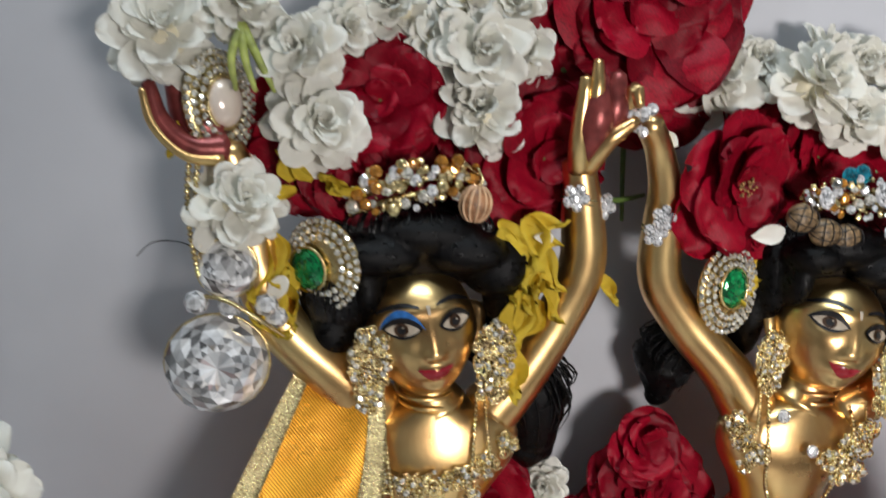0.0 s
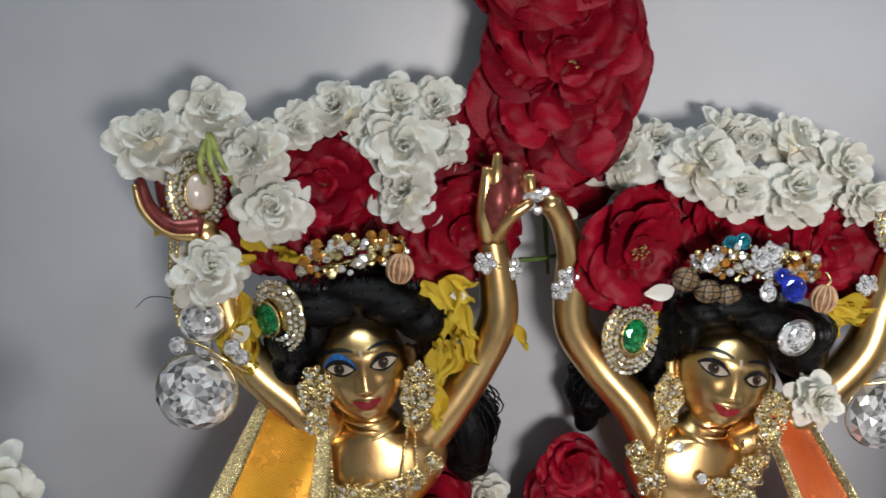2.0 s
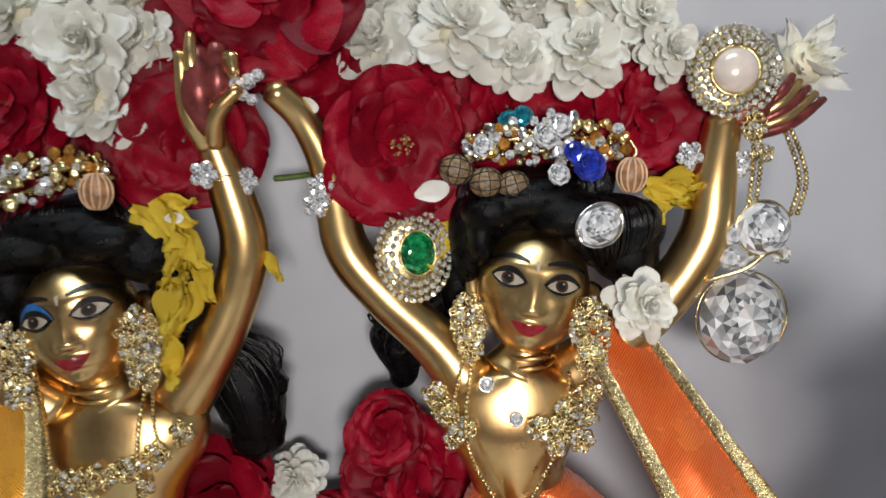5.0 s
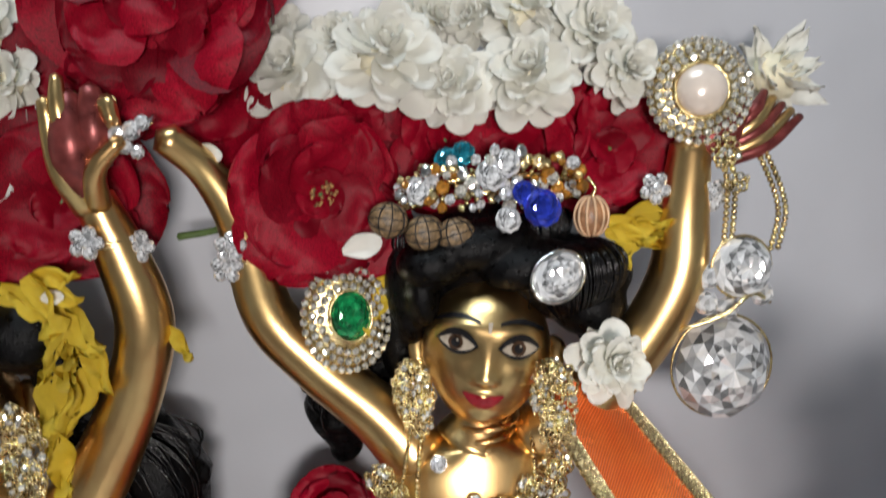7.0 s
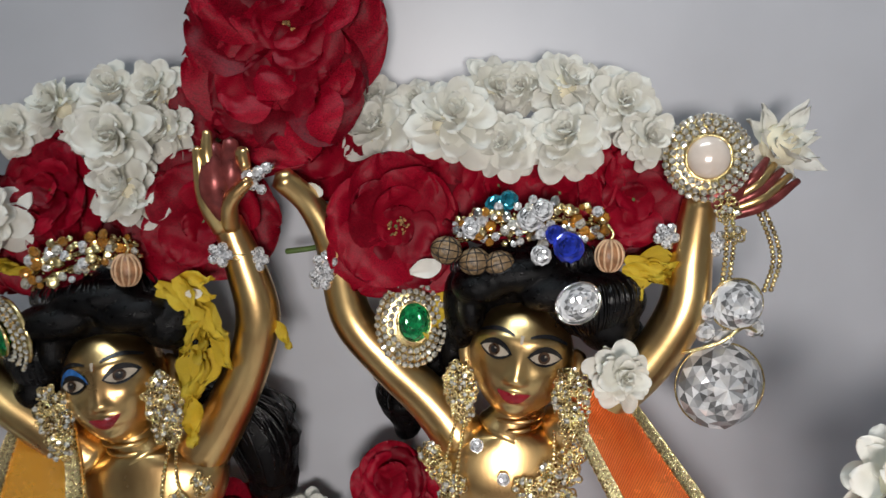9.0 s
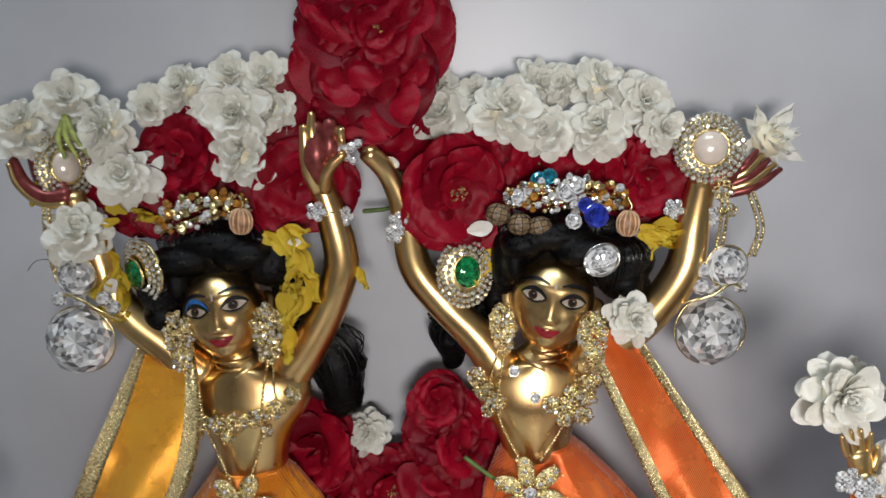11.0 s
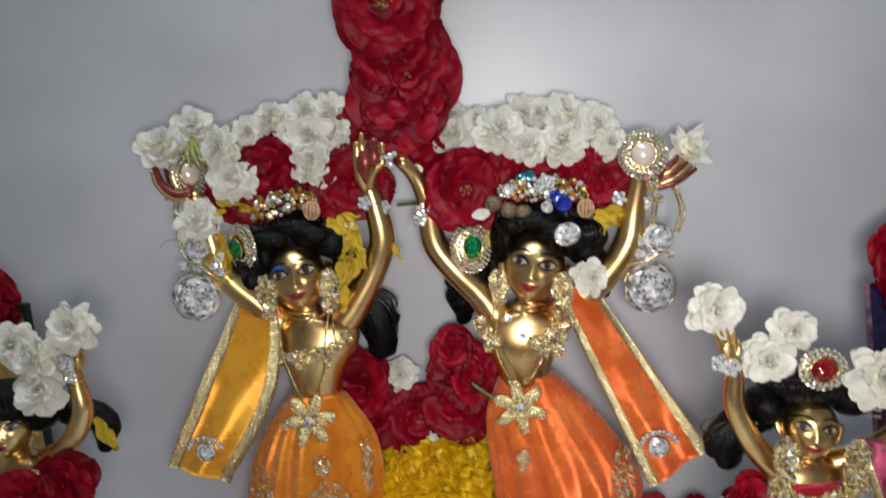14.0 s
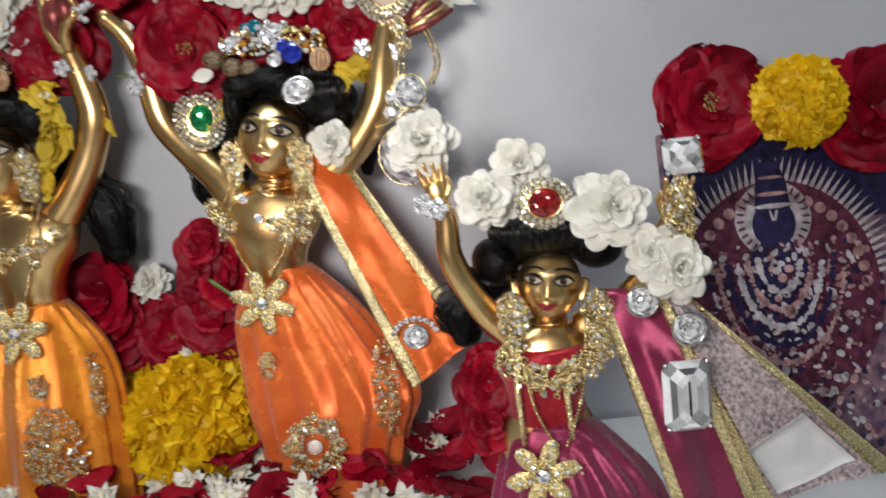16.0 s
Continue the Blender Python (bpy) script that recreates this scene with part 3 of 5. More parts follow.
statue("polished brass dancing figure with painted face and raised arms", ((-0.0742, -0.041, 0.2288), -8, 5), (0.0212, 0.021, 0.0238),
       [(-0.068, -0.04, 0.200, 0.014, 0.012), (-0.066, -0.04, 0.192, 0.030, 0.0145), (-0.066, -0.04, 0.178, 0.031, 0.0175), (-0.068, -0.04, 0.160, 0.0215, 0.016), (-0.069, -0.04, 0.145, 0.0190, 0.015), (-0.072, -0.038, 0.125, 0.022, 0.012), (-0.075, -0.036, 0.02, 0.030, 0.014)],
       [([(-0.045, -0.037, 0.193), (-0.034, -0.037, 0.207), (-0.020, -0.037, 0.230), (-0.0122, -0.039, 0.252), (-0.0145, -0.041, 0.274), (-0.0185, -0.043, 0.293)], [0.010, 0.0088, 0.0078, 0.0076, 0.0066, 0.0050]),
        ([(-0.090, -0.040, 0.196), (-0.105, -0.043, 0.212), (-0.124, -0.045, 0.232), (-0.133, -0.045, 0.255), (-0.136, -0.046, 0.278), (-0.142, -0.048, 0.294)], [0.010, 0.0085, 0.0075, 0.0072, 0.0062, 0.0050])],
       [], True,
       [([(-0.0195, -0.047, 0.290), (-0.0225, -0.053, 0.303), (-0.0222, -0.055, 0.322)], [0.0042, 0.0036, 0.0022], 0), ([(-0.0165, -0.047, 0.291), (-0.0125, -0.055, 0.301), (-0.0035, -0.057, 0.3085)], [0.0042, 0.0034, 0.0022], 0), ([(-0.0185, -0.049, 0.295), (-0.0175, -0.054, 0.308), (-0.0165, -0.053, 0.323)], [0.004, 0.0066, 0.003], 6), ([(-0.0125, -0.051, 0.302), (-0.0110, -0.053, 0.312), (-0.010, -0.053, 0.324)], [0.004, 0.0056, 0.0028], 6), ([(-0.0185, -0.055, 0.312), (-0.0185, -0.056, 0.320), (-0.0180, -0.054, 0.328)], [0.003, 0.0026, 0.0018], 0), ([(-0.006, -0.053, 0.312), (-0.005, -0.057, 0.319), (-0.004, -0.059, 0.3135)], [0.0028, 0.0026, 0.0018], 0)] +
       [([(-0.142, -0.050, 0.294), (-0.152, -0.053, 0.2945), (-0.161, -0.054, 0.302), (-0.1645, -0.054, 0.314)], [0.0055, 0.0042, 0.0034, 0.0022], 6), ([(-0.143, -0.052, 0.2915), (-0.154, -0.055, 0.2925), (-0.163, -0.056, 0.3015), (-0.166, -0.056, 0.312)], [0.0036, 0.0022, 0.0018, 0.0012], 0), ([(-0.144, -0.046, 0.299), (-0.153, -0.047, 0.303), (-0.158, -0.048, 0.314)], [0.006, 0.0062, 0.003], 6), ([(-0.145, -0.044, 0.304), (-0.151, -0.044, 0.313), (-0.152, -0.045, 0.322)], [0.006, 0.0045, 0.0025], 0)])
statue("polished brass dancing figure with painted face and arms raised overhead", ((0.0950, -0.042, 0.2255), 13, -10), (0.0216, 0.021, 0.0240),
       [(0.087, -0.04, 0.196, 0.014, 0.012), (0.086, -0.04, 0.188, 0.030, 0.0145), (0.085, -0.04, 0.174, 0.030, 0.0175), (0.084, -0.04, 0.157, 0.0205, 0.016), (0.085, -0.04, 0.143, 0.0188, 0.015), (0.088, -0.038, 0.12, 0.022, 0.012), (0.10, -0.04, 0.02, 0.030, 0.014)],
       [([(0.068, -0.038, 0.190), (0.056, -0.035, 0.207), (0.0385, -0.031, 0.226), (0.0255, -0.030, 0.245), (0.0225, -0.033, 0.268), (0.0205, -0.036, 0.282), (0.0145, -0.040, 0.297), (0.006, -0.046, 0.308)], [0.0098, 0.0085, 0.0078, 0.0075, 0.0066, 0.0056, 0.0046, 0.0042]),
        ([(0.108, -0.04, 0.190), (0.124, -0.044, 0.202), (0.145, -0.047, 0.2195), (0.1595, -0.049, 0.241), (0.1645, -0.048, 0.263), (0.1695, -0.046, 0.284)], [0.010, 0.0088, 0.0080, 0.0080, 0.0070, 0.0055])],
       [], False,
       [([(0.168, -0.046, 0.283), (0.177, -0.046, 0.286), (0.186, -0.046, 0.294)], [0.0058, 0.0075, 0.006], 6)] + [([(0.181 + 0.0005 * k, -0.047, 0.2775 + 0.0022 * k), (0.194 - 0.0010 * k, -0.049, 0.2810 + 0.0028 * k), (0.2085 - 0.0030 * k, -0.045, 0.2885 + 0.0024 * k)], [0.0024, 0.0024, 0.0013], 6 if k % 2 == 0 else 0) for k in range(5)])
statue("small brass dancing figure with painted face and one raised arm", ((0.2375, -0.151, 0.1432), 8, -10), (0.0152, 0.0160, 0.0166),
       [(0.235, -0.15, 0.126, 0.010, 0.009), (0.235, -0.15, 0.119, 0.022, 0.013), (0.234, -0.15, 0.108, 0.022, 0.015), (0.231, -0.15, 0.092, 0.016, 0.012), (0.231, -0.15, 0.07, 0.024, 0.016), (0.232, -0.15, 0.01, 0.028, 0.018)],
       [([(0.219, -0.15, 0.121), (0.210, -0.152, 0.130), (0.200, -0.155, 0.146), (0.1935, -0.158, 0.163), (0.1935, -0.159, 0.178), (0.1915, -0.16, 0.188)], [0.0068, 0.0058, 0.0052, 0.0048, 0.0043, 0.0036]),
        ([(0.251, -0.15, 0.121), (0.263, -0.155, 0.128), (0.276, -0.165, 0.142), (0.285, -0.17, 0.158), (0.289, -0.175, 0.172)], [0.0068, 0.0058, 0.0052, 0.0048, 0.0040])],
       [((0.1915, -0.16, 0.187), (-0.2, 0.1, 1), (0, -1, 0), 0.018, 0, 0.2, 1), ((0.289, -0.175, 0.171), (0.2, -0.1, 1), (0, -1, 0), 0.019, 0, 0.2, -1)])
statue("small brass dancing figure with raised copper-toned arm", ((-0.246, -0.124, 0.157), 0, 8), (0.0148, 0.0155, 0.0178),
       [(-0.246, -0.12, 0.139, 0.010, 0.009), (-0.246, -0.12, 0.132, 0.022, 0.013), (-0.245, -0.12, 0.120, 0.022, 0.015), (-0.243, -0.12, 0.102, 0.016, 0.012), (-0.243, -0.12, 0.08, 0.024, 0.016), (-0.244, -0.12, 0.01, 0.030, 0.020)],
       [([(-0.228, -0.12, 0.133), (-0.216, -0.122, 0.140), (-0.203, -0.126, 0.153), (-0.196, -0.128, 0.168), (-0.197, -0.128, 0.182), (-0.198, -0.128, 0.193)], [0.0068, 0.0060, 0.0056, 0.0054, 0.0046, 0.0038]),
        ([(-0.263, -0.12, 0.133), (-0.275, -0.122, 0.142), (-0.286, -0.126, 0.158), (-0.288, -0.128, 0.180)], [0.0068, 0.0058, 0.0052, 0.0040])],
       [((-0.198, -0.128, 0.192), (0.15, 0.1, 1), (0, -1, 0), 0.018, 0, 0.2, 1), ((-0.288, -0.128, 0.180), (0, 0.1, 1), (0, -1, 0), 0.018, 0, 0.2, 1)])


# ---- hair ----
def wig(label, lobes, strands, tails=(), seed=0):
    """Black doll hair: soft locks with loose strands over them."""
    rng = random.Random(seed)
    root = thing("black_wig", label, "wig", "wigs")
    g = Geo()
    for k, (c, r) in enumerate(lobes):
        ball(g, c, r, 0, 30, 20, None, 0.07, 60, seed + k * 3.7)
    cap = part("cap", g, M_HAIR, root)
    mod = cap.modifiers.new("merge", "REMESH")
    mod.mode, mod.voxel_size, mod.use_smooth_shade = "VOXEL", 0.0011, True
    g = Geo()
    for c, r in strands:
        for k in range(260):
            a, b = rng.uniform(-1.4, 1.4), rng.uniform(-0.3, 0.9)
            pts = []
            for q in range(5):
                s = b + q * 0.28
                pts.append((c[0] + r[0] * 0.99 * math.sin(a) * math.cos(s - 0.5), c[1] - r[1] * 1.03 * math.cos(a) * math.cos(s - 0.5), c[2] - r[2] * 0.98 * math.sin(s - 0.9)))
            tube(g, pts, [0.00005, 0.00028, 0.0003, 0.00028, 0.00005], 0, 4, 2)
    part("strand_layer", g, M_STRAND, root, kind="stuff")
    for pts, rad in tails:
        g = Geo()
        tube(g, pts, rad, 0, 16, 6)
        for k, (p, r) in enumerate(zip(pts, rad)):
            ball(g, p, (r * 1.08, r * 0.9, r * 1.1), 0, 20, 14, None, 0.22, 130, seed + 5.1 * k)
        lock = part("hanging_lock", g, M_HAIR, root)
        mod = lock.modifiers.new("merge", "REMESH")
        mod.mode, mod.voxel_size, mod.use_smooth_shade = "VOXEL", 0.0009, True
        g = Geo()
        for k in range(150):
            o = [rng.uniform(-1.05, 1.05), rng.uniform(-0.2, 1)]
            end = rng.uniform(0.45, 0.98)
            tube(g, [(p[0] + o[0] * r + rng.gauss(0, 0.0011), p[1] - o[1] * r - 0.0003 + rng.gauss(0, 0.0006), pts[0][2] + (p[2] - pts[0][2]) * end + rng.gauss(0, 0.0008)) for p, r in zip(pts, rad)], [0.00045] * (len(pts) - 1) + [0.0001], 0, 4, 3)
        part("lock_fringe", g, M_STRAND, root, kind="stuff")
    return root


wig("glossy black hair parted over the brass forehead", [((-0.076, -0.024, 0.258), (0.033, 0.026, 0.0185)), ((-0.104, -0.038, 0.241), (0.0140, 0.014, 0.016)), ((-0.1075, -0.040, 0.229), (0.0110, 0.012, 0.011)), ((-0.047, -0.040, 0.254), (0.014, 0.015, 0.013)), ((-0.0405, -0.036, 0.241), (0.009, 0.012, 0.016)), ((-0.092, -0.047, 0.2590), (0.017, 0.012, 0.0080)), ((-0.060, -0.048, 0.2600), (0.016, 0.011, 0.0080)), ((-0.0950, -0.043, 0.246), (0.0075, 0.011, 0.012)), ((-0.074, -0.046, 0.266), (0.021, 0.011, 0.008))],
    [((-0.076, -0.027, 0.260), (0.034, 0.0275, 0.018)), ((-0.105, -0.039, 0.238), (0.0140, 0.0145, 0.017))],
    [([(-0.045, -0.022, 0.22), (-0.030, -0.018, 0.205), (-0.022, -0.018, 0.188), (-0.021, -0.018, 0.170)], [0.012, 0.0135, 0.0145, 0.0105])], 1)
wig("glossy black hair swept over one side under the jewels", [((0.098, -0.022, 0.255), (0.031, 0.026, 0.0180)), ((0.127, -0.040, 0.2455), (0.0205, 0.018, 0.0145)), ((0.131, -0.042, 0.237), (0.013, 0.015, 0.012)), ((0.113, -0.051, 0.2535), (0.018, 0.011, 0.0080)), ((0.096, -0.047, 0.2620), (0.02, 0.011, 0.008)), ((0.0715, -0.034, 0.246), (0.007, 0.010, 0.018)), ((0.067, -0.028, 0.230), (0.007, 0.010, 0.020)), ((0.081, -0.047, 0.2585), (0.012, 0.011, 0.008)), ((0.0760, -0.042, 0.249), (0.006, 0.011, 0.012))],
    [((0.100, -0.025, 0.257), (0.033, 0.0275, 0.017)), ((0.125, -0.042, 0.244), (0.021, 0.020, 0.0155))],
    [([(0.070, -0.018, 0.228), (0.054, -0.010, 0.214), (0.043, -0.008, 0.202), (0.042, -0.008, 0.186)], [0.010, 0.014, 0.013, 0.006]), ([(0.140, -0.03, 0.225), (0.146, -0.025, 0.212), (0.146, -0.025, 0.202)], [0.010, 0.008, 0.004])], 2)
wig("black hair with a side bun under white blossoms", [((0.238, -0.139, 0.1635), (0.026, 0.020, 0.0125)), ((0.2145, -0.146, 0.157), (0.0115, 0.014, 0.011)), ((0.262, -0.146, 0.158), (0.0115, 0.014, 0.010)), ((0.238, -0.152, 0.1675), (0.021, 0.009, 0.0055))],
    [((0.238, -0.143, 0.165), (0.027, 0.020, 0.0125))],
    [([(0.216, -0.14, 0.148), (0.202, -0.135, 0.140), (0.195, -0.135, 0.130), (0.197, -0.136, 0.121)], [0.009, 0.011, 0.0115, 0.007])], 3)
wig("black hair hanging behind the raised arm", [((-0.248, -0.118, 0.173), (0.026, 0.022, 0.014)), ((-0.228, -0.120, 0.166), (0.012, 0.014, 0.013))],
    [((-0.248, -0.12, 0.172), (0.027, 0.022, 0.014))],
    [([(-0.222, -0.10, 0.160), (-0.206, -0.098, 0.154), (-0.198, -0.098, 0.146), (-0.200, -0.10, 0.134)], [0.009, 0.0095, 0.0085, 0.005])], 4)


# ---- clothes ----
def skirt(name, label, rings, mat, seed, pleat=0.12):
    root = thing(name, label, "skirt", "satin skirts")
    g = Geo()
    loft(g, rings, 150, 0, pleat, 15, seed)
    part("cloth", g, mat, root)
    return root


skirt1 = skirt("satin_skirt", "saffron yellow satin skirt with gold embroidery", [(-0.070, -0.040, 0.143, 0.020, 0.0150), (-0.070, -0.038, 0.133, 0.027, 0.0175), (-0.072, -0.036, 0.105, 0.043, 0.020), (-0.077, -0.036, 0.06, 0.052, 0.022), (-0.080, -0.036, 0.004, 0.053, 0.024)], M_TURMERIC, 1.0)
skirt2 = skirt("satin_skirt", "bright orange satin skirt with sewn jewels", [(0.086, -0.040, 0.149, 0.020, 0.0150), (0.089, -0.038, 0.139, 0.027, 0.0175), (0.096, -0.040, 0.115, 0.041, 0.023), (0.110, -0.046, 0.07, 0.052, 0.029), (0.108, -0.046, 0.04, 0.046, 0.028), (0.104, -0.046, 0.004, 0.040, 0.026)], M_ORANGE, 2.0)
skirt3 = skirt("satin_skirt", "magenta satin skirt of the small statue", [(0.233, -0.152, 0.080, 0.017, 0.014), (0.236, -0.153, 0.068, 0.027, 0.019), (0.242, -0.153, 0.042, 0.040, 0.022), (0.243, -0.153, 0.003, 0.046, 0.025)], M_MAGENTA, 3.0)
skirt4 = skirt("satin_skirt", "crimson skirt of the small statue", [(-0.243, -0.122, 0.105, 0.019, 0.015), (-0.243, -0.122, 0.08, 0.030, 0.020), (-0.243, -0.122, 0.003, 0.042, 0.025)], M_CRIMSON, 4.0)


def bilinear(tl, tr, bl, br, wave=0.0015, seed=0.0, sag=0.004, bulge=0.0):
    tl, tr, bl, br = (Vector(p) for p in (tl, tr, bl, br))

    def fn(u, v):
        p = (tl * (1 - v) + tr * v) * (1 - u) + (bl * (1 - v) + br * v) * u
        p.x += bulge * v * math.sin(math.pi * min(1, u * 1.05)) 
        p.y -= wave * math.sin(9 * v + 3 * u + seed) * (0.4 + u) + sag * math.sin(math.pi * u) + 0.002 * noise.noise(Vector((u * 4, v * 3, seed)))
        return p
    return fn


def sash(label, corners, cloth, seed, borders=("l", "r"), width=0.0066, wave=0.0015, bulge=0.0):
    """A satin sash with gold braid along its edges."""
    root = thing("satin_shawl", label, "shawl", "shoulder shawls")
    fn = bilinear(*corners, wave=wave, seed=seed, bulge=bulge)
    g = Geo()
    sheet(g, fn, 40, 24, 0.0009)
    part("cloth", g, cloth, root)
    across = (Vector(corners[0]) - Vector(corners[1])).length * 0.5 + (Vector(corners[2]) - Vector(corners[3])).length * 0.5
    k = width / across
    down = width / (Vector(corners[0]) - Vector(corners[2])).length

    def strip(name, f):
        g = Geo()
        sheet(g, lambda u, v: Vector(f(u, v)) + Vector((0, -0.0011 - 0.0005 * math.sin(u * 260) * math.sin(v * 9), 0)), 90, 5, 0.0012)
        part(name, g, M_GLITTER, root, "gold glitter braid")
    if "l" in borders:
        strip("braid", lambda u, v: fn(u, v * k))
    if "r" in borders:
        strip("braid", lambda u, v: fn(u, 1 - k + v * k))
    if "b" in borders:
        strip("braid", lambda u, v: fn(1 - down + v * down, u))
    return root


sash1 = sash("golden yellow satin sash edged with gold braid", [(-0.1165, -0.044, 0.2215), (-0.089, -0.052, 0.217), (-0.1790, -0.060, 0.0985), (-0.1330, -0.062, 0.085)], M_SAFFRON, 0.5, bulge=0.017)
sash2 = sash("orange satin sash edged with gold braid", [(0.105, -0.057, 0.218), (0.137, -0.046, 0.209), (0.1625, -0.082, 0.077), (0.203, -0.078, 0.1015)], M_ORANGE, 2.0)
sash3 = sash("magenta satin sash with narrow gold braid", [(0.255, -0.166, 0.143), (0.285, -0.168, 0.140), (0.285, -0.172, 0.030), (0.325, -0.168, 0.025)], M_MAGENTA, 3.0, ("l", "r"), 0.005)
sash4 = sash("white net sash lining between gold braids", [(0.284, -0.164, 0.137), (0.300, -0.160, 0.132), (0.322, -0.164, 0.030), (0.392, -0.156, 0.040)], M_NET, 4.0, ("l", "r"), 0.006)
g = Geo()
sheet(g, bilinear((0.318, -0.171, 0.062), (0.344, -0.169, 0.076), (0.330, -0.172, 0.040), (0.366, -0.170, 0.052), 0.0004, 1, 0.0), 8, 8, 0.0006)
part("lining_patch", g, M_PAPER, sash4, "plain white cloth patch")
for label, c, cloth in (("crimson satin blouse with gold piping", (0.227, -0.1655, 0.098), M_CRIMSON),):
    root = thing("satin_blouse", label, "blouse")
    g = Geo()
    loft(g, [(0.235, -0.15, 0.116, 0.0215, 0.0150), (0.233, -0.15, 0.106, 0.0235, 0.0170), (0.231, -0.15, 0.094, 0.0190, 0.0150), (0.231, -0.15, 0.072, 0.020, 0.0150)], 40, 0, 0.02, 9, 1)
    part("cloth", g, cloth, root)
    for x in (0.218, 0.240):
        g = Geo()
        tube(g, [(x, -0.1672, 0.112), (x - 0.001, -0.1685, 0.100), (x, -0.1675, 0.074)], [0.0015] * 3, 0, 8, 5)
        part("piping", g, M_GLITTER, root, "gold piping")


# ---- red roses ----
COLUMN = [(0.003, -0.036, 0.414, 0.040), (0.010, -0.034, 0.388, 0.038), (0.012, -0.032, 0.366, 0.038), (0.006, -0.033, 0.346, 0.034), (0.006, -0.034, 0.442, 0.041), (0.002, -0.034, 0.472, 0.042), (0.004, -0.034, 0.502, 0.041)]
for i, (x, y, z, r) in enumerate(COLUMN):
    red_rose((x, y, z), r, (0.05 * math.sin(i * 2.1), -1, 0.12), 10 + i, i in (0, 2, 4), "deep red rose pressed flat in the upright column", "rose column")
GARLAND = [(-0.022, -0.026, 0.325, 0.028), (-0.031, -0.034, 0.293, 0.029), (-0.062, -0.026, 0.300, 0.030), (-0.090, -0.034, 0.311, 0.024), (-0.116, -0.034, 0.294, 0.026), (-0.096, -0.034, 0.291, 0.024),
           (0.020, -0.014, 0.322, 0.028), (0.0475, -0.038, 0.285, 0.029), (0.066, -0.022, 0.300, 0.026), (0.092, -0.022, 0.296, 0.026), (0.118, -0.026, 0.291, 0.027), (0.146, -0.032, 0.285, 0.025), (0.060, -0.032, 0.270, 0.018)]
for i, (x, y, z, r) in enumerate(GARLAND):
    red_rose((x, y, z), r, (0.32 if i == 7 else 0.25 * math.sin(i * 1.7), -1, 0.15 * math.cos(i * 2.3)), 40 + i, i in (7, 2), "deep red rose tucked above the statues' heads", "garland roses")
LOWER = [(-0.041, -0.010, 0.136, 0.026), (-0.034, -0.010, 0.112, 0.028), (0.002, -0.006, 0.106, 0.026), (0.032, -0.010, 0.118, 0.028), (0.034, -0.014, 0.146, 0.023), (0.033, -0.018, 0.166, 0.016), (0.048, -0.016, 0.138, 0.022)]
for i, (x, y, z, r) in enumerate(LOWER):
    red_rose((x, y, z), r, (0.3 * math.sin(i * 1.3), -1, 0.25), 70 + i, i == 2, "crimson rose between the two statues", "roses between statues", layers=((6, 0, 1.12, 0.0), (5, 12, 0.92, 0.08), (3, 34, 0.6, 0.12)))
for i, (x, y, z, r) in enumerate([(0.346, -0.058, 0.218, 0.036), (0.438, -0.062, 0.206, 0.036), (-0.352, 0.006, 0.220, 0.034), (-0.330, 0.002, 0.206, 0.022), (0.205, -0.150, 0.100, 0.018), (0.204, -0.150, 0.080, 0.017), (-0.215, -0.132, 0.120, 0.024), (-0.236, -0.14, 0.112, 0.026)]):
    red_rose((x, y, z), r, (0.1, -1, 0.2), 90 + i, i == 0, "deep red rose beside the small statue" if i > 3 else "deep red rose on the picture's top edge", "loose roses")

# ---- white blossoms ----
WHITES = [(-0.161, -0.044, 0.327, 0.0185), (-0.1375, -0.042, 0.3395, 0.0165), (-0.1165, -0.050, 0.326, 0.0165), (-0.1045, -0.032, 0.335, 0.012), (-0.084, -0.026, 0.343, 0.0155), (-0.062, -0.030, 0.346, 0.0145), (-0.042, -0.030, 0.345, 0.0145), (-0.058, -0.036, 0.329, 0.0205), (-0.1125, -0.049, 0.303, 0.0180), (-0.0545, -0.039, 0.307, 0.0185), (-0.1395, -0.052, 0.275, 0.0175), (-0.038, -0.034, 0.330, 0.013), (-0.073, -0.030, 0.331, 0.014),
          (0.046, -0.020, 0.3235, 0.0190), (0.041, -0.018, 0.3345, 0.013), (0.0745, -0.036, 0.322, 0.0205), (0.0968, -0.036, 0.3120, 0.0150), (0.092, -0.018, 0.336, 0.0145), (0.1075, -0.022, 0.334, 0.013), (0.1205, -0.028, 0.3325, 0.0165), (0.1205, -0.038, 0.3110, 0.0185), (0.1430, -0.030, 0.3235, 0.0170), (0.1505, -0.040, 0.3100, 0.013), (0.062, -0.018, 0.332, 0.013), (0.133, -0.024, 0.330, 0.012)]
for i, (x, y, z, r) in enumerate(WHITES):
    white_flower((x, y, z), 0.92 * r, (0.45 * math.sin(i * 2.7), -1, 0.35 + 0.25 * math.cos(i * 1.3)), 200 + i)
for i, (x, y, z, r, label) in enumerate([(0.204, -0.036, 0.3020, 0.0195, "spiky white blossom beside the pearl brooch"), (-0.190, -0.135, 0.2215, 0.0155, "white blossom on the raised hand"), (-0.211, -0.137, 0.2035, 0.0155, "white blossom on the wig"), (-0.213, -0.139, 0.185, 0.015, "white blossom on the wig"), (-0.228, -0.135, 0.213, 0.014, "white blossom on the wig"), (-0.0085, -0.004, 0.1410, 0.0140, "small white blossom between the red roses"), (0.012, -0.022, 0.094, 0.007, "tiny white blossom on the marigold")]):
    white_flower((x, y, z), r, (0.3 * math.sin(i * 2.0 + 0.9), -1, 0.35), 300 + i, i in (0, 6), label)
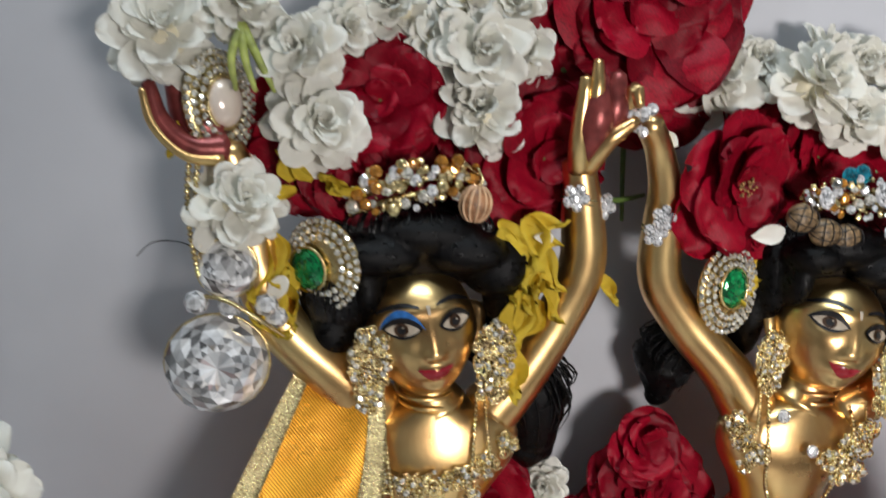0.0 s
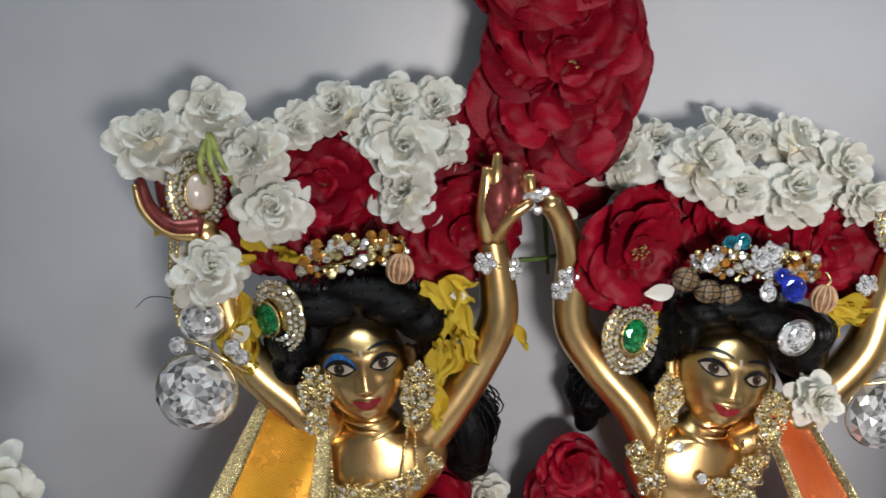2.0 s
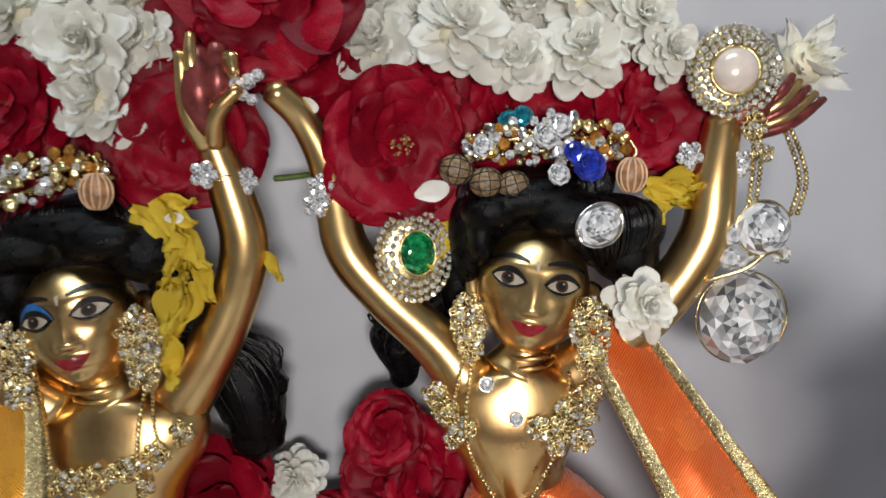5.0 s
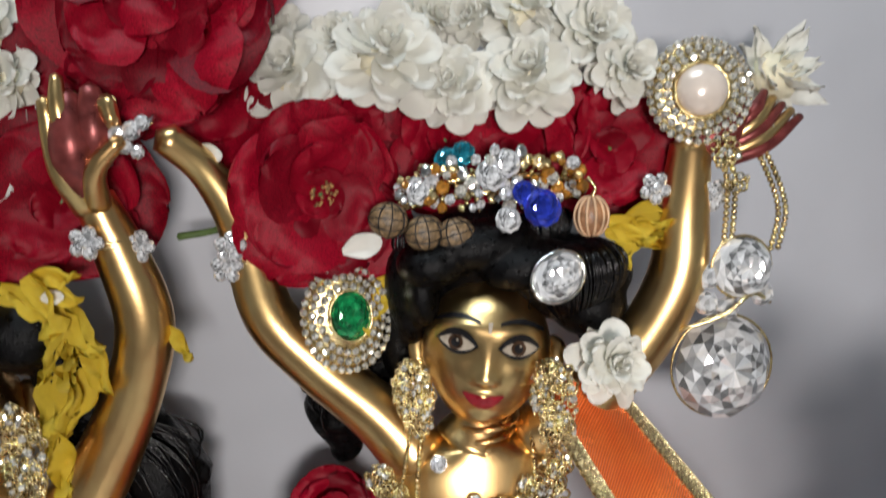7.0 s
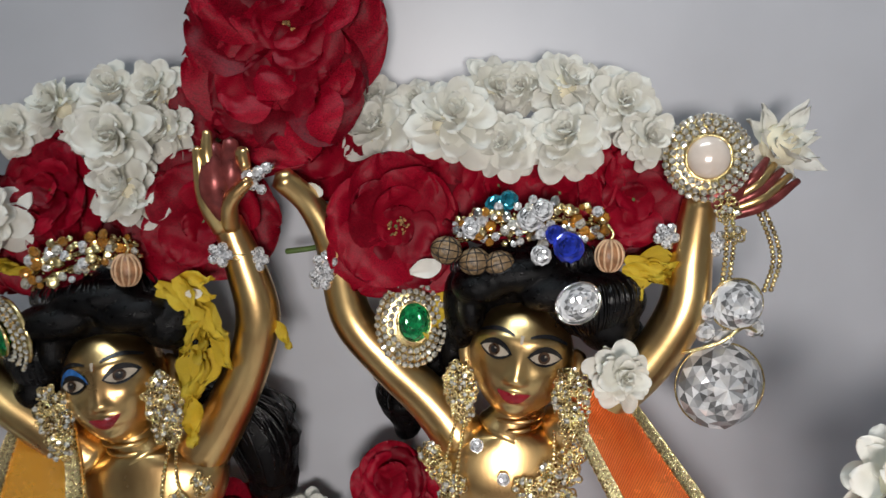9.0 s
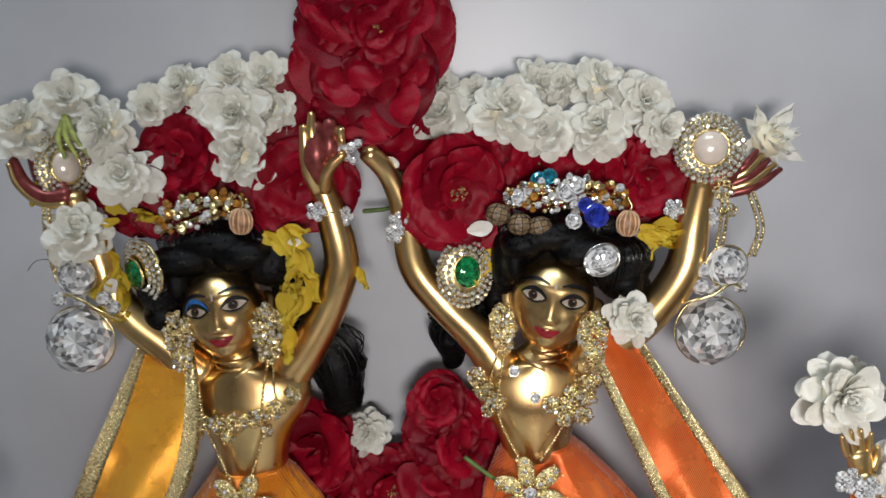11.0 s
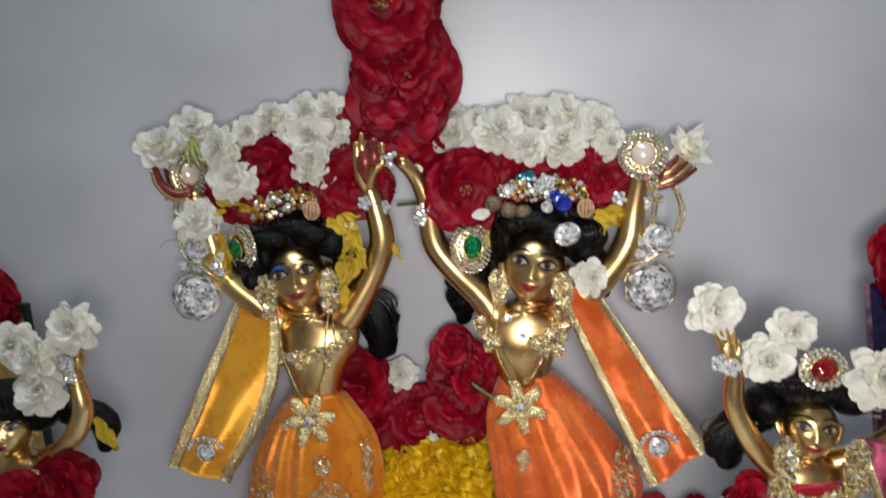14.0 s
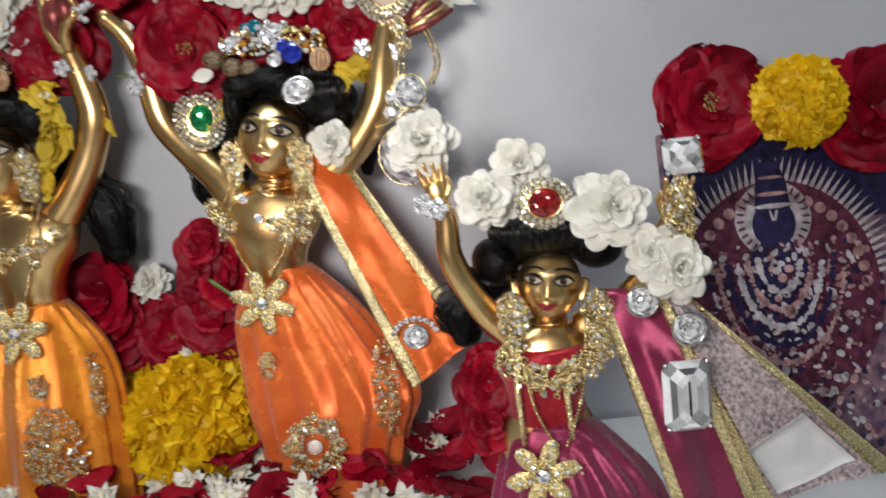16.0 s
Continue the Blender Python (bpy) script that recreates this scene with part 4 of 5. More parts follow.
for i, (x, y, z, r, label) in enumerate([(0.186, -0.148, 0.2145, 0.0160, "large white rose held on the small statue's hand"), (0.131, -0.058, 0.2195, 0.0128, "white rose at the statue's shoulder"), (0.2125, -0.156, 0.1865, 0.0148, "white blossom on the small statue's wig"), (0.2300, -0.146, 0.1995, 0.0130, "white blossom above the red stone"), (0.2615, -0.172, 0.1785, 0.0170, "large white blossom on the small statue's wig"), (0.288, -0.182, 0.152, 0.0145, "white blossom hanging at the small statue's shoulder"), (0.278, -0.178, 0.158, 0.012, "white blossom hanging at the small statue's shoulder")]):
    white_flower((x, y, z), r, (0.25 * math.sin(i * 2.0), -1, 0.2), 400 + i, False, label)

# ---- marigolds ----
marigold((0.014, -0.030, 0.050), 0.044, (0, -1, 0.15), 1, tall=1.0, label="large bright yellow marigold standing between the skirts", count=420)
marigold((0.041, -0.004, 0.088), 0.028, (0.1, -1, 0.3), 2, label="yellow marigold tucked above the large one")
marigold((-0.014, -0.008, 0.074), 0.022, (0, -1, 0.3), 5, label="yellow marigold tucked above the large one")
marigold((0.391, -0.074, 0.2140), 0.0245, (0, -1, 0.2), 3, label="yellow marigold on the picture's top edge")


# ---- pictures ----
M_PRINT = material("printed_shrine_picture", (0.30, 0.17, 0.20), 0.35, 0, 130, 0.3, 0, 900, second=(0.05, 0.03, 0.08))
M_PRINT2 = material("printed_gold_picture", (0.62, 0.42, 0.12), 0.35, 0, 90, 0.3, 0, 900, second=(0.35, 0.17, 0.05))


def disc(g, at, r, mat=0, n=28, oval=1.0, z=0.0):
    g.add([(0, 0, z)] + [(r * math.cos(2 * math.pi * k / n), r * oval * math.sin(2 * math.pi * k / n), z) for k in range(n)], [(0, 1 + k, 1 + (k + 1) % n) for k in range(n)], mat, False, at)


def shrine_picture():
    root = thing("shrine_picture", "purple and maroon printed shrine picture leaning on the wall", "picture", "", pose(0.392, -0.066, 0.105, -8, 0, 0))
    g = Geo()
    slab(g, (-0.073, 0, -0.104), (0.073, 0.005, 0.100), 0.001)
    part("board", g, M_PRINT, root)
    cols = {"navy": material("navy_print", (0.018, 0.014, 0.06), 0.35, 0, 200, 0.3, 0), "pink": material("pink_print", (0.42, 0.24, 0.24), 0.35, 0, 200, 0.3, 0), "pale": material("pale_print", (0.50, 0.45, 0.48), 0.35, 0, 200, 0.2, 0), "maroon": material("maroon_print", (0.11, 0.022, 0.05), 0.35, 0, 200, 0.3, 0)}
    rng = random.Random(5)
    up = Matrix.Translation((-0.012, 0, 0)) @ pose(0, 0, 0, 90, 0, 0)

    def flat(name, fill, build, z, label=""):
        g = Geo()
        build(g, up @ Matrix.Translation((0, 0, z)))
        part(name, g, cols[fill], root, label, kind="stuff" if "blossoms" in name or "bead" in name or "rays" in name or "fringe" in name else "")
    flat("sky_panel", "navy", lambda g, m: g.add([(-0.059, 0.04, 0), (0.083, 0.04, 0), (0.083, 0.099, 0), (-0.059, 0.099, 0)], [(0, 1, 2, 3)], 0, False, m), 0.0006)
    flat("arch", "maroon", lambda g, m: disc(g, m, 0.060, 0, 40, 1.15), 0.0010)

    def feathers(g, m):
        for k in range(46):
            a = math.pi * (0.04 + 0.92 * k / 45)
            c, s = math.cos(a), math.sin(a)
            q = 0.0014
            g.add([(0.058 * c - q * s, 0.066 * s + q * c, 0), (0.058 * c + q * s, 0.066 * s - q * c, 0), (0.071 * c + 0.003 * s, 0.080 * s, 0)], [(0, 1, 2)], 0, False, m)
    flat("feather_fringe", "pale", feathers, 0.0014, "pale pointed fringe round the arch")

    def bands(g, m):
        for k in range(20):
            a = math.pi * (k + 0.3) / 20
            disc(g, m @ Matrix.Translation((0.050 * math.cos(a), 0.057 * math.sin(a), 0)), 0.0034, 0, 8)
    flat("arch_beading", "pink", bands, 0.0016)
    flat("halo", "pale", lambda g, m: disc(g, m @ Matrix.Translation((0, 0.044, 0)), 0.022, 0, 30), 0.0016)

    def rays(g, m):
        for k in range(28):
            a = 2 * math.pi * k / 28
            disc(g, m @ Matrix.Translation((0.0190 * math.cos(a), 0.044 + 0.0190 * math.sin(a), 0)) @ pose(0, 0, 0, 0, 0, math.degrees(a)), 0.0028, 0, 6, 0.3)
    flat("halo_rays", "maroon", rays, 0.0020)
    flat("dark_body", "navy", lambda g, m: disc(g, m @ Matrix.Translation((0, 0.000, 0)), 0.020, 0, 30, 1.7), 0.0019)
    flat("dark_oval", "navy", lambda g, m: disc(g, m @ Matrix.Translation((0, 0.041, 0)), 0.0125, 0, 28, 1.12), 0.0024)
    flat("tall_cap", "navy", lambda g, m: g.add([(-0.0105, 0.050, 0), (0.0105, 0.050, 0), (0.0085, 0.066, 0), (0.0050, 0.077, 0), (0, 0.080, 0), (-0.0050, 0.077, 0), (-0.0085, 0.066, 0)], [(0, 1, 2, 3, 4, 5, 6)], 0, False, m), 0.0027)
    for y, wd in ((0.0515, 0.0105), (0.0585, 0.0090), (0.068, 0.0070)):
        flat("cap_band", "pale" if y < 0.055 else "pink", lambda g, m: disc(g, m @ Matrix.Translation((0, y, 0)), wd, 0, 18, 0.14), 0.0031)
    flat("pale_mark", "pale", lambda g, m: g.add([(-0.0026, 0.049, 0), (-0.0012, 0.043, 0), (0.0012, 0.043, 0), (0.0026, 0.049, 0), (0.0016, 0.049, 0), (0, 0.0445, 0), (-0.0016, 0.049, 0)], [(0, 1, 5, 6), (1, 2, 5), (2, 3, 4, 5)], 0, False, m), 0.0031)
    for k, (rad, fill) in enumerate(((0.012, "pale"), (0.018, "pink"), (0.024, "pale"), (0.030, "navy"), (0.036, "pink"))):
        def garland(g, m):
            for i in range(int(rad * 1500)):
                a = math.pi * (1.02 + 0.96 * i / (rad * 1500))
                disc(g, m @ Matrix.Translation((rad * math.cos(a), 0.022 + 1.7 * rad * math.sin(a), 0)) @ pose(0, 0, 0, 0, 0, rng.uniform(0, 180)), rng.uniform(0.0014, 0.0028), 0, 7, rng.uniform(0.5, 1))
        flat("garland_blossoms", fill, garland, 0.0040 + 0.0003 * k)
    for fill, n, z in (("pink", 220, 0.0018), ("pale", 200, 0.0021), ("navy", 130, 0.0024), ("maroon", 110, 0.0027), ("pink", 90, 0.0030), ("pale", 90, 0.0033)):
        def dots(g, m):
            for _ in range(n):
                y = rng.uniform(-0.098, 0.03)
                x = rng.gauss(0, 0.03)
                if abs(x) < 0.058:
                    disc(g, m @ Matrix.Translation((x, y, 0)) @ pose(0, 0, 0, 0, 0, rng.uniform(0, 180)), rng.uniform(0.0009, 0.0030), 0, 7, rng.uniform(0.3, 1))
        flat("printed_blossoms", fill, dots, z)
    return root


shrine_picture()
root = thing("framed_picture", "gold-toned picture in a thin dark frame by the wall", "picture", "", pose(-0.345, 0.006, 0.086, 2, 0, 0))
g = Geo()
slab(g, (-0.036, 0, -0.118), (0.036, 0.005, 0.125), 0.001)
part("board", g, M_PRINT2, root)
for lo, hi in (((0.036, -0.003, -0.118), (0.039, 0.005, 0.125)), ((-0.039, -0.003, -0.118), (-0.036, 0.005, 0.125)), ((-0.039, -0.003, 0.125), (0.039, 0.005, 0.128)), ((-0.039, -0.003, -0.1195), (0.039, 0.005, -0.118))):
    g = Geo()
    slab(g, lo, hi, 0.0005)
    part("frame_rail", g, M_INK, root)


# ---- jewels ----
def pendant(label, big, r, mid, mr, small, hook, seed):
    """A hand ornament: large round crystal, smaller ones and a copper wire."""
    rng = random.Random(seed)
    root = thing("crystal_pendant", label, "pendant", "crystal pendants")
    g = Geo()
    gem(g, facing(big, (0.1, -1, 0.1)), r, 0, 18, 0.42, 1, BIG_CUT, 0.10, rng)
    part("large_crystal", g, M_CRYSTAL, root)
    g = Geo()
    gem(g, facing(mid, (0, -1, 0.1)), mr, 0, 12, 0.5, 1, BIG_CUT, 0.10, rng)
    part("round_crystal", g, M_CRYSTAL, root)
    for c in small:
        g = Geo()
        gem(g, facing(c, (0, -1, 0)), 0.0042, 0, 8, 0.5, 1, rng=rng)
        part("small_crystal", g, M_CRYSTAL, root)
    g = Geo()
    for c, q in [(big, r), (mid, mr)]:
        tube(g, [(c[0] + q * 1.01 * math.cos(a), c[1] + 0.001, c[2] + q * 1.01 * math.sin(a)) for a in np.linspace(0, 6.2832, 24)], [0.00045] * 24, 0, 6, 2)
    tube(g, hook, [0.0008] * len(hook), 0, 6, 5)
    part("wire", g, M_GOLD, root, "copper-gold wire setting")
    return root


pendant("large round cut crystal hanging from the raised hand", (-0.1455, -0.054, 0.2215), 0.0172, (-0.1415, -0.057, 0.2555), 0.0098, [(-0.1515, -0.057, 0.2440), (-0.129, -0.057, 0.2430), (-0.141, -0.056, 0.2425), (-0.126, -0.055, 0.2380)], [(-0.153, -0.055, 0.246), (-0.142, -0.060, 0.2455), (-0.130, -0.060, 0.238), (-0.122, -0.054, 0.230)], 1)
pendant("large round cut crystal hanging beside the orange sash", (0.1740, -0.049, 0.2085), 0.0178, (0.1785, -0.058, 0.2440), 0.0100, [(0.1665, -0.056, 0.2335), (0.1860, -0.055, 0.2335), (0.1735, -0.056, 0.2310), (0.1680, -0.056, 0.2420)], [(0.157, -0.056, 0.226), (0.170, -0.060, 0.230), (0.180, -0.060, 0.2355), (0.189, -0.054, 0.2300)], 2)


def oval_brooch(label, place, rx, rz, centre_mat, centre_k, towards, rows=3, seed=0, oval_stone=True, pearl=False, centre_name="centre_stone", shift=(0, 0)):
    """An oval brooch: rows of tiny stones round one large stone."""
    rng = random.Random(seed)
    root = thing("oval_brooch", label, "brooch", "oval brooches", facing(place, towards, 0))
    k = rz / rx
    g = Geo()
    ball(g, (0, 0, -0.0022), (rx * 0.96, rz * 0.96, 0.0028), 0, 28, 8)
    part("backplate", g, M_GOLD, root)
    for row in range(rows):
        f = 0.95 - row * (0.95 - centre_k - 0.06) / max(1, rows - 0.4)
        rad = rx * (0.95 - centre_k) / rows * 0.56
        n = int(2 * math.pi * rx * (1 + k) / 2 * f / (rad * 2.05))
        g, s = Geo(), Geo()
        for i in range(n):
            a = 2 * math.pi * (i + 0.5 * row) / n
            p = (f * rx * math.cos(a), f * rz * math.sin(a), 0.0009 * row)
            gem(g, Matrix.Translation(p) @ pose(0, 0, 0, rng.uniform(-16, 16), rng.uniform(-16, 16), 0), rad, 0, 6, 0.6, 1, ((0.55, 1.0), (1.0, 0.0)), 0.1, rng)
            b = a + math.pi / n
            bead(s, (f * rx * math.cos(b) * 1.03, f * rz * math.sin(b) * 1.03, 0.0008 * row + rad * 0.25), rad * 0.3)
        part("pave_ring", g, M_PAVE, root, "row of tiny clear stones", kind="stuff")
        part("claw_ring", s, M_GOLD, root, kind="stuff")
    g = Geo()
    if pearl:
        ball(g, (shift[0], shift[1], 0.002), (rx * centre_k, rz * centre_k, rx * centre_k * 0.7), 0, 24, 16)
    else:
        gem(g, Matrix.Translation((shift[0], shift[1], 0.0018)), rx * centre_k, 0, 14, 0.4, k, BIG_CUT, 0.06, rng)
    part(centre_name, g, centre_mat, root)
    g = Geo()
    tube(g, [(shift[0] + rx * (centre_k + 0.03) * math.cos(a), shift[1] + rz * (centre_k + 0.03) * math.sin(a), 0.0018) for a in np.linspace(0, 6.2832, 26)], [0.0007] * 26, 0, 6, 2)
    part("bezel", g, M_GOLD, root)
    return root


oval_brooch("oval brooch with a green stone and clear stones", (0.0510, -0.039, 0.2425), 0.0150, 0.0182, M_GREEN, 0.44, (0.25, -1, 0.05), 3, 1, shift=(0.001, 0.001))
oval_brooch("oval brooch with a green stone in the yellow petals", (-0.1105, -0.051, 0.2555), 0.0148, 0.0164, M_GREEN, 0.46, (-0.62, -0.85, -0.1), 3, 2, shift=(-0.005, -0.002))
oval_brooch("gilt pearl brooch ringed with clear stones", (0.1715, -0.051, 0.3010), 0.0168, 0.0168, M_PEARL, 0.48, (-0.1, -1, 0.1), 3, 3, True, True, "pearl")
oval_brooch("gilt pearl brooch at the raised hand", (-0.1435, -0.047, 0.3085), 0.0140, 0.0172, M_PEARL, 0.46, (0.8, -0.8, 0.1), 3, 4, True, True, "pearl")
oval_brooch("dark red stone brooch on the small statue's wig", (0.2365, -0.170, 0.1835), 0.0128, 0.0110, M_RUBY, 0.56, (0, -1, 0.1), 2, 5)


def loose_gem(label, place, r, mat, towards=(0, -1, 0.1), oval=1.0, n=12, seed=0, rim=True, spin=0):
    root = thing("set_stone", label, "gemstone", "set stones", facing(place, towards, spin))
    g = Geo()
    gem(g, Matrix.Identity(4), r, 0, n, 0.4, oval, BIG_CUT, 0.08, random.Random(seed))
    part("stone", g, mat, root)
    if rim:
        g = Geo()
        tube(g, [(r * 1.04 * math.cos(a), r * oval * 1.04 * math.sin(a), 0) for a in np.linspace(0, 6.2832, 22)], [r * 0.09] * 22, 0, 6, 2)
        part("rim", g, M_SILVER, root)
    return root


def cut_stone(label, place, hw, hh, towards):
    root = thing("set_stone", label, "gemstone", "set stones", facing(place, towards, 0))
    g = Geo()
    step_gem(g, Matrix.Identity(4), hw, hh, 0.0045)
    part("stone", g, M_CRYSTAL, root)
    g = Geo()
    for x, y in ((hw, hh), (-hw, hh), (hw, -hh), (-hw, -hh)):
        bead(g, (x * 0.86, y * 0.92, 0.0005), 0.0011)
    part("claw_set", g, M_SILVER, root, kind="stuff")
    return root


loose_gem("clear oval stone pinned in the black hair", (0.1165, -0.064, 0.2515), 0.0085, M_CRYSTAL, (0.1, -1, 0.2), 0.8, 12, 1, True, 25)
cut_stone("square-cut clear stone on the raised gold hand", (0.2900, -0.192, 0.1985), 0.0078, 0.0072, (0, -1, 0.2))
cut_stone("long step-cut clear crystal over the magenta sash", (0.287, -0.188, 0.0975), 0.0102, 0.0155, (0, -1, 0))
loose_gem("round clear stone at the small statue's shoulder", (0.289, -0.190, 0.127), 0.0066, M_CRYSTAL, (0, -1, 0), 1, 10, 4)
loose_gem("round clear stone at the small statue's shoulder", (0.272, -0.184, 0.139), 0.0062, M_CRYSTAL, (0, -1, 0), 1, 10, 5)
loose_gem("faceted clear stone on the small statue's hand", (-0.196, -0.140, 0.201), 0.0055, M_CRYSTAL, (0, -1, 0), 1, 10, 6)
SEWN = []
for x, y, z, cloth in ((-0.1470, -0.065, 0.111, sash1), (0.168, -0.086, 0.108, sash2)):
    stone = loose_gem("round clear stone sewn on the sash end", (x, y, z), 0.0066, M_CRYSTAL, (0, -1, 0), 1, 12, 7)
    root = thing("gilt_ornament", "curled gilt ornament with clear stones on the sash", "ornament", "sash ornaments")
    g, s = Geo(), Geo()
    for k in range(9):
        a = math.pi * (0.1 + 0.8 * k / 8)
        p = (x + 0.0125 * math.cos(a), y - 0.0005, z + 0.0105 * math.sin(a))
        bead(g, p, 0.0016)
        gem(s, facing((p[0], p[1] - 0.001, p[2]), (0, -1, 0)), 0.0019, 0, 6, 0.6, 1, ((0.55, 1.0), (1.0, 0.0)))
    tube(g, [(x + 0.0125 * math.cos(a), y, z + 0.0105 * math.sin(a)) for a in np.linspace(0.2, 2.95, 10)], [0.0009] * 10, 0, 6, 3)
    SEWN += [(stone, cloth), (root, cloth)]
    part("gilt_curl", g, M_GOLD, root)
    part("stone_scatter", s, M_CRYSTAL, root, "small clear stones", kind="stuff")


def filigree(geo, stones, centre, rx, rz, y, count, rng, r=(0.00055, 0.0012), towards=(0, -1, 0)):
    """A raised field of gilt grains and wire loops with a few stones."""
    for _ in range(count):
        a, d = rng.uniform(0, 6.283), rng.random() ** 0.5
        p = (centre[0] + rx * d * math.cos(a), y - rng.uniform(0, 0.0022), centre[1] + rz * d * math.sin(a))
        q = rng.uniform(*r)
        if rng.random() < 0.18:
            gem(stones, facing(p, (rng.uniform(-0.4, 0.4), -1, rng.uniform(-0.4, 0.4))), q * 1.2, 0, 6, 0.6, 1, ((0.55, 1.0), (1.0, 0.0)), 0.1, rng)
        elif rng.random() < 0.45:
            t = rng.uniform(0, 6.28)
            tube(geo, [(p[0] + 1.4 * q * math.cos(t + b), p[1], p[2] + 1.4 * q * math.sin(t + b)) for b in (0, 1.3, 2.6, 3.9, 5.2)], [q * 0.4] * 5, 0, 5, 2)
        else:
            bead(geo, p, q * 0.8)


def gilt(name, label, category, group, fields, chains=(), stones_mat=None, r=(0.00055, 0.0012), seed=0, crystals=()):
    rng = random.Random(seed)
    root = thing(name, label, category, group)
    g, s = Geo(), Geo()
    for centre, rx, rz, y, count in fields:
        filigree(g, s, centre, rx, rz, y, count, rng, r)
    if fields:
        part("filigree", g, M_GOLD, root, kind="stuff")
    if s.n:
        part("stone_scatter", s, stones_mat or M_PAVE, root, "tiny clear stones", kind="stuff")
    for pts, rad in chains:
        g = Geo()
        chain(g, pts, rad)
        part("bead_chain", g, M_GOLD, root, "gilt bead chain", kind="stuff")
    return root




def nest(ob, parent):
    """Makes a sewn-on piece a part of its cloth."""
    ob.parent = parent
    for key in ("category", "group"):
        if key in ob:
            del ob[key]
    return ob


# earrings
for i, (x, z, y, k) in enumerate([(-0.094, 0.222, -0.050, 1.0), (-0.0495, 0.224, -0.050, 1.0), (0.069, 0.2170, -0.040, 0.85), (0.112, 0.213, -0.054, 1.0), (0.2185, 0.134, -0.160, 0.92), (0.2560, 0.132, -0.162, 0.92)]):
    gilt("earring", "large gilt filigree earring set with clear stones", "earring", "gilt earrings", [((x, z), 0.0072 * k, 0.0125 * k, y - 0.006, 300), ((x, z - 0.013 * k), 0.0052 * k, 0.006 * k, y - 0.006, 90)], seed=20 + i)
# necklaces: collar field, chains and belt star for each statue


def regalia(cx, cy, cz, k, seed, lean=0.0):
    f = [((cx + k * 0.0265 * math.sin(a), cz - k * 0.021 * math.cos(a) + 0.005 * k), 0.0042 * k, 0.0040 * k, cy - 0.0195 * k + 0.004 * abs(math.sin(a)) * k, 60) for a in np.linspace(-1.3, 1.3, 9)]
    f += [((cx + k * 0.022 * math.sin(a), cz - k * 0.0145 * math.cos(a) + 0.005 * k), 0.0036 * k, 0.0030 * k, cy - 0.0195 * k + 0.004 * abs(math.sin(a)) * k, 26) for a in np.linspace(-1.3, 1.3, 8)]
    f += [((cx + k * 0.0305 * math.sin(a), cz - k * 0.026 * math.cos(a) + 0.005 * k), 0.0016 * k, 0.0030 * k, cy - 0.0195 * k + 0.003 * abs(math.sin(a)) * k, 9) for a in np.linspace(-1.2, 1.2, 11)]
    ch = [([(cx - 0.021 * k, cy - 0.013 * k, cz + 0.014 * k), (cx - 0.016 * k, cy - 0.0215 * k, cz - 0.006 * k), (cx - 0.012 * k + lean, cy - 0.021 * k, cz - 0.030 * k), (cx - 0.002 + lean, cy - 0.021 * k, cz - 0.052 * k)], 0.0011 * k),
          ([(cx + 0.019 * k, cy - 0.013 * k, cz + 0.012 * k), (cx + 0.016 * k, cy - 0.0215 * k, cz - 0.006 * k), (cx + 0.011 * k + lean, cy - 0.021 * k, cz - 0.030 * k), (cx + 0.002 + lean, cy - 0.021 * k, cz - 0.052 * k)], 0.0011 * k),
          ([(cx - 0.024 * k, cy - 0.012 * k, cz + 0.012 * k), (cx - 0.021 * k, cy - 0.020 * k, cz - 0.008 * k), (cx, cy - 0.023 * k, cz - 0.017 * k), (cx + 0.021 * k, cy - 0.020 * k, cz - 0.008 * k), (cx + 0.023 * k, cy - 0.012 * k, cz + 0.010 * k)], 0.0009 * k)]
    gilt("necklace", "broad gilt filigree collar with hanging bead chains", "necklace", "gilt necklaces", f, ch, seed=seed)


def star(cx, cy, cz, r, seed, label):
    rng = random.Random(seed)
    root = thing("star_ornament", label, "ornament", "star ornaments", facing((cx, cy, cz), (0, -1, 0), rng.uniform(0, 40)))
    g, s = Geo(), Geo()
    for k in range(6):
        a = math.pi * k / 3
        m = pose(0, 0, 0, 0, 0, math.degrees(a))
        ball(g, (r * 0.55, 0, 0), (r * 0.42, r * 0.24, r * 0.08), 0, 12, 8, m)
        for j in range(26):
            p = m @ Vector((r * rng.uniform(0.15, 0.95), rng.uniform(-0.2, 0.2) * r, r * 0.075))
            bead(g, p, r * rng.uniform(0.03, 0.06))
        for j in range(3):
            p = m @ Vector((r * (0.35 + 0.26 * j), rng.uniform(-0.04, 0.04) * r, r * 0.13))
            gem(s, Matrix.Translation(p), r * 0.06, 0, 6, 0.6, 1, ((0.55, 1.0), (1.0, 0.0)), 0.1, rng)
    gem(s, Matrix.Translation((0, 0, r * 0.12)), r * 0.18, 0, 8, 0.6, rng=rng)
    part("gilt_leaf_star", g, M_GLITTER, root)
    part("stone_scatter", s, M_CRYSTAL, root, "clear stones", kind="stuff")
    return root


def necklace(band, deep, chains, seed):
    """Gilt blossoms in a row across the chest, with bead chains above and below."""
    cx = sum(b[0] for b in band) / len(band)
    f = [((x, z), r, r * 0.9, deep + 9.0 * (x - cx) ** 2, n) for x, z, r, n in band]
    gilt("necklace", "gilt filigree necklace of small blossoms with hanging bead chains", "necklace", "gilt necklaces", f, chains, r=(0.0006, 0.0013), seed=seed)


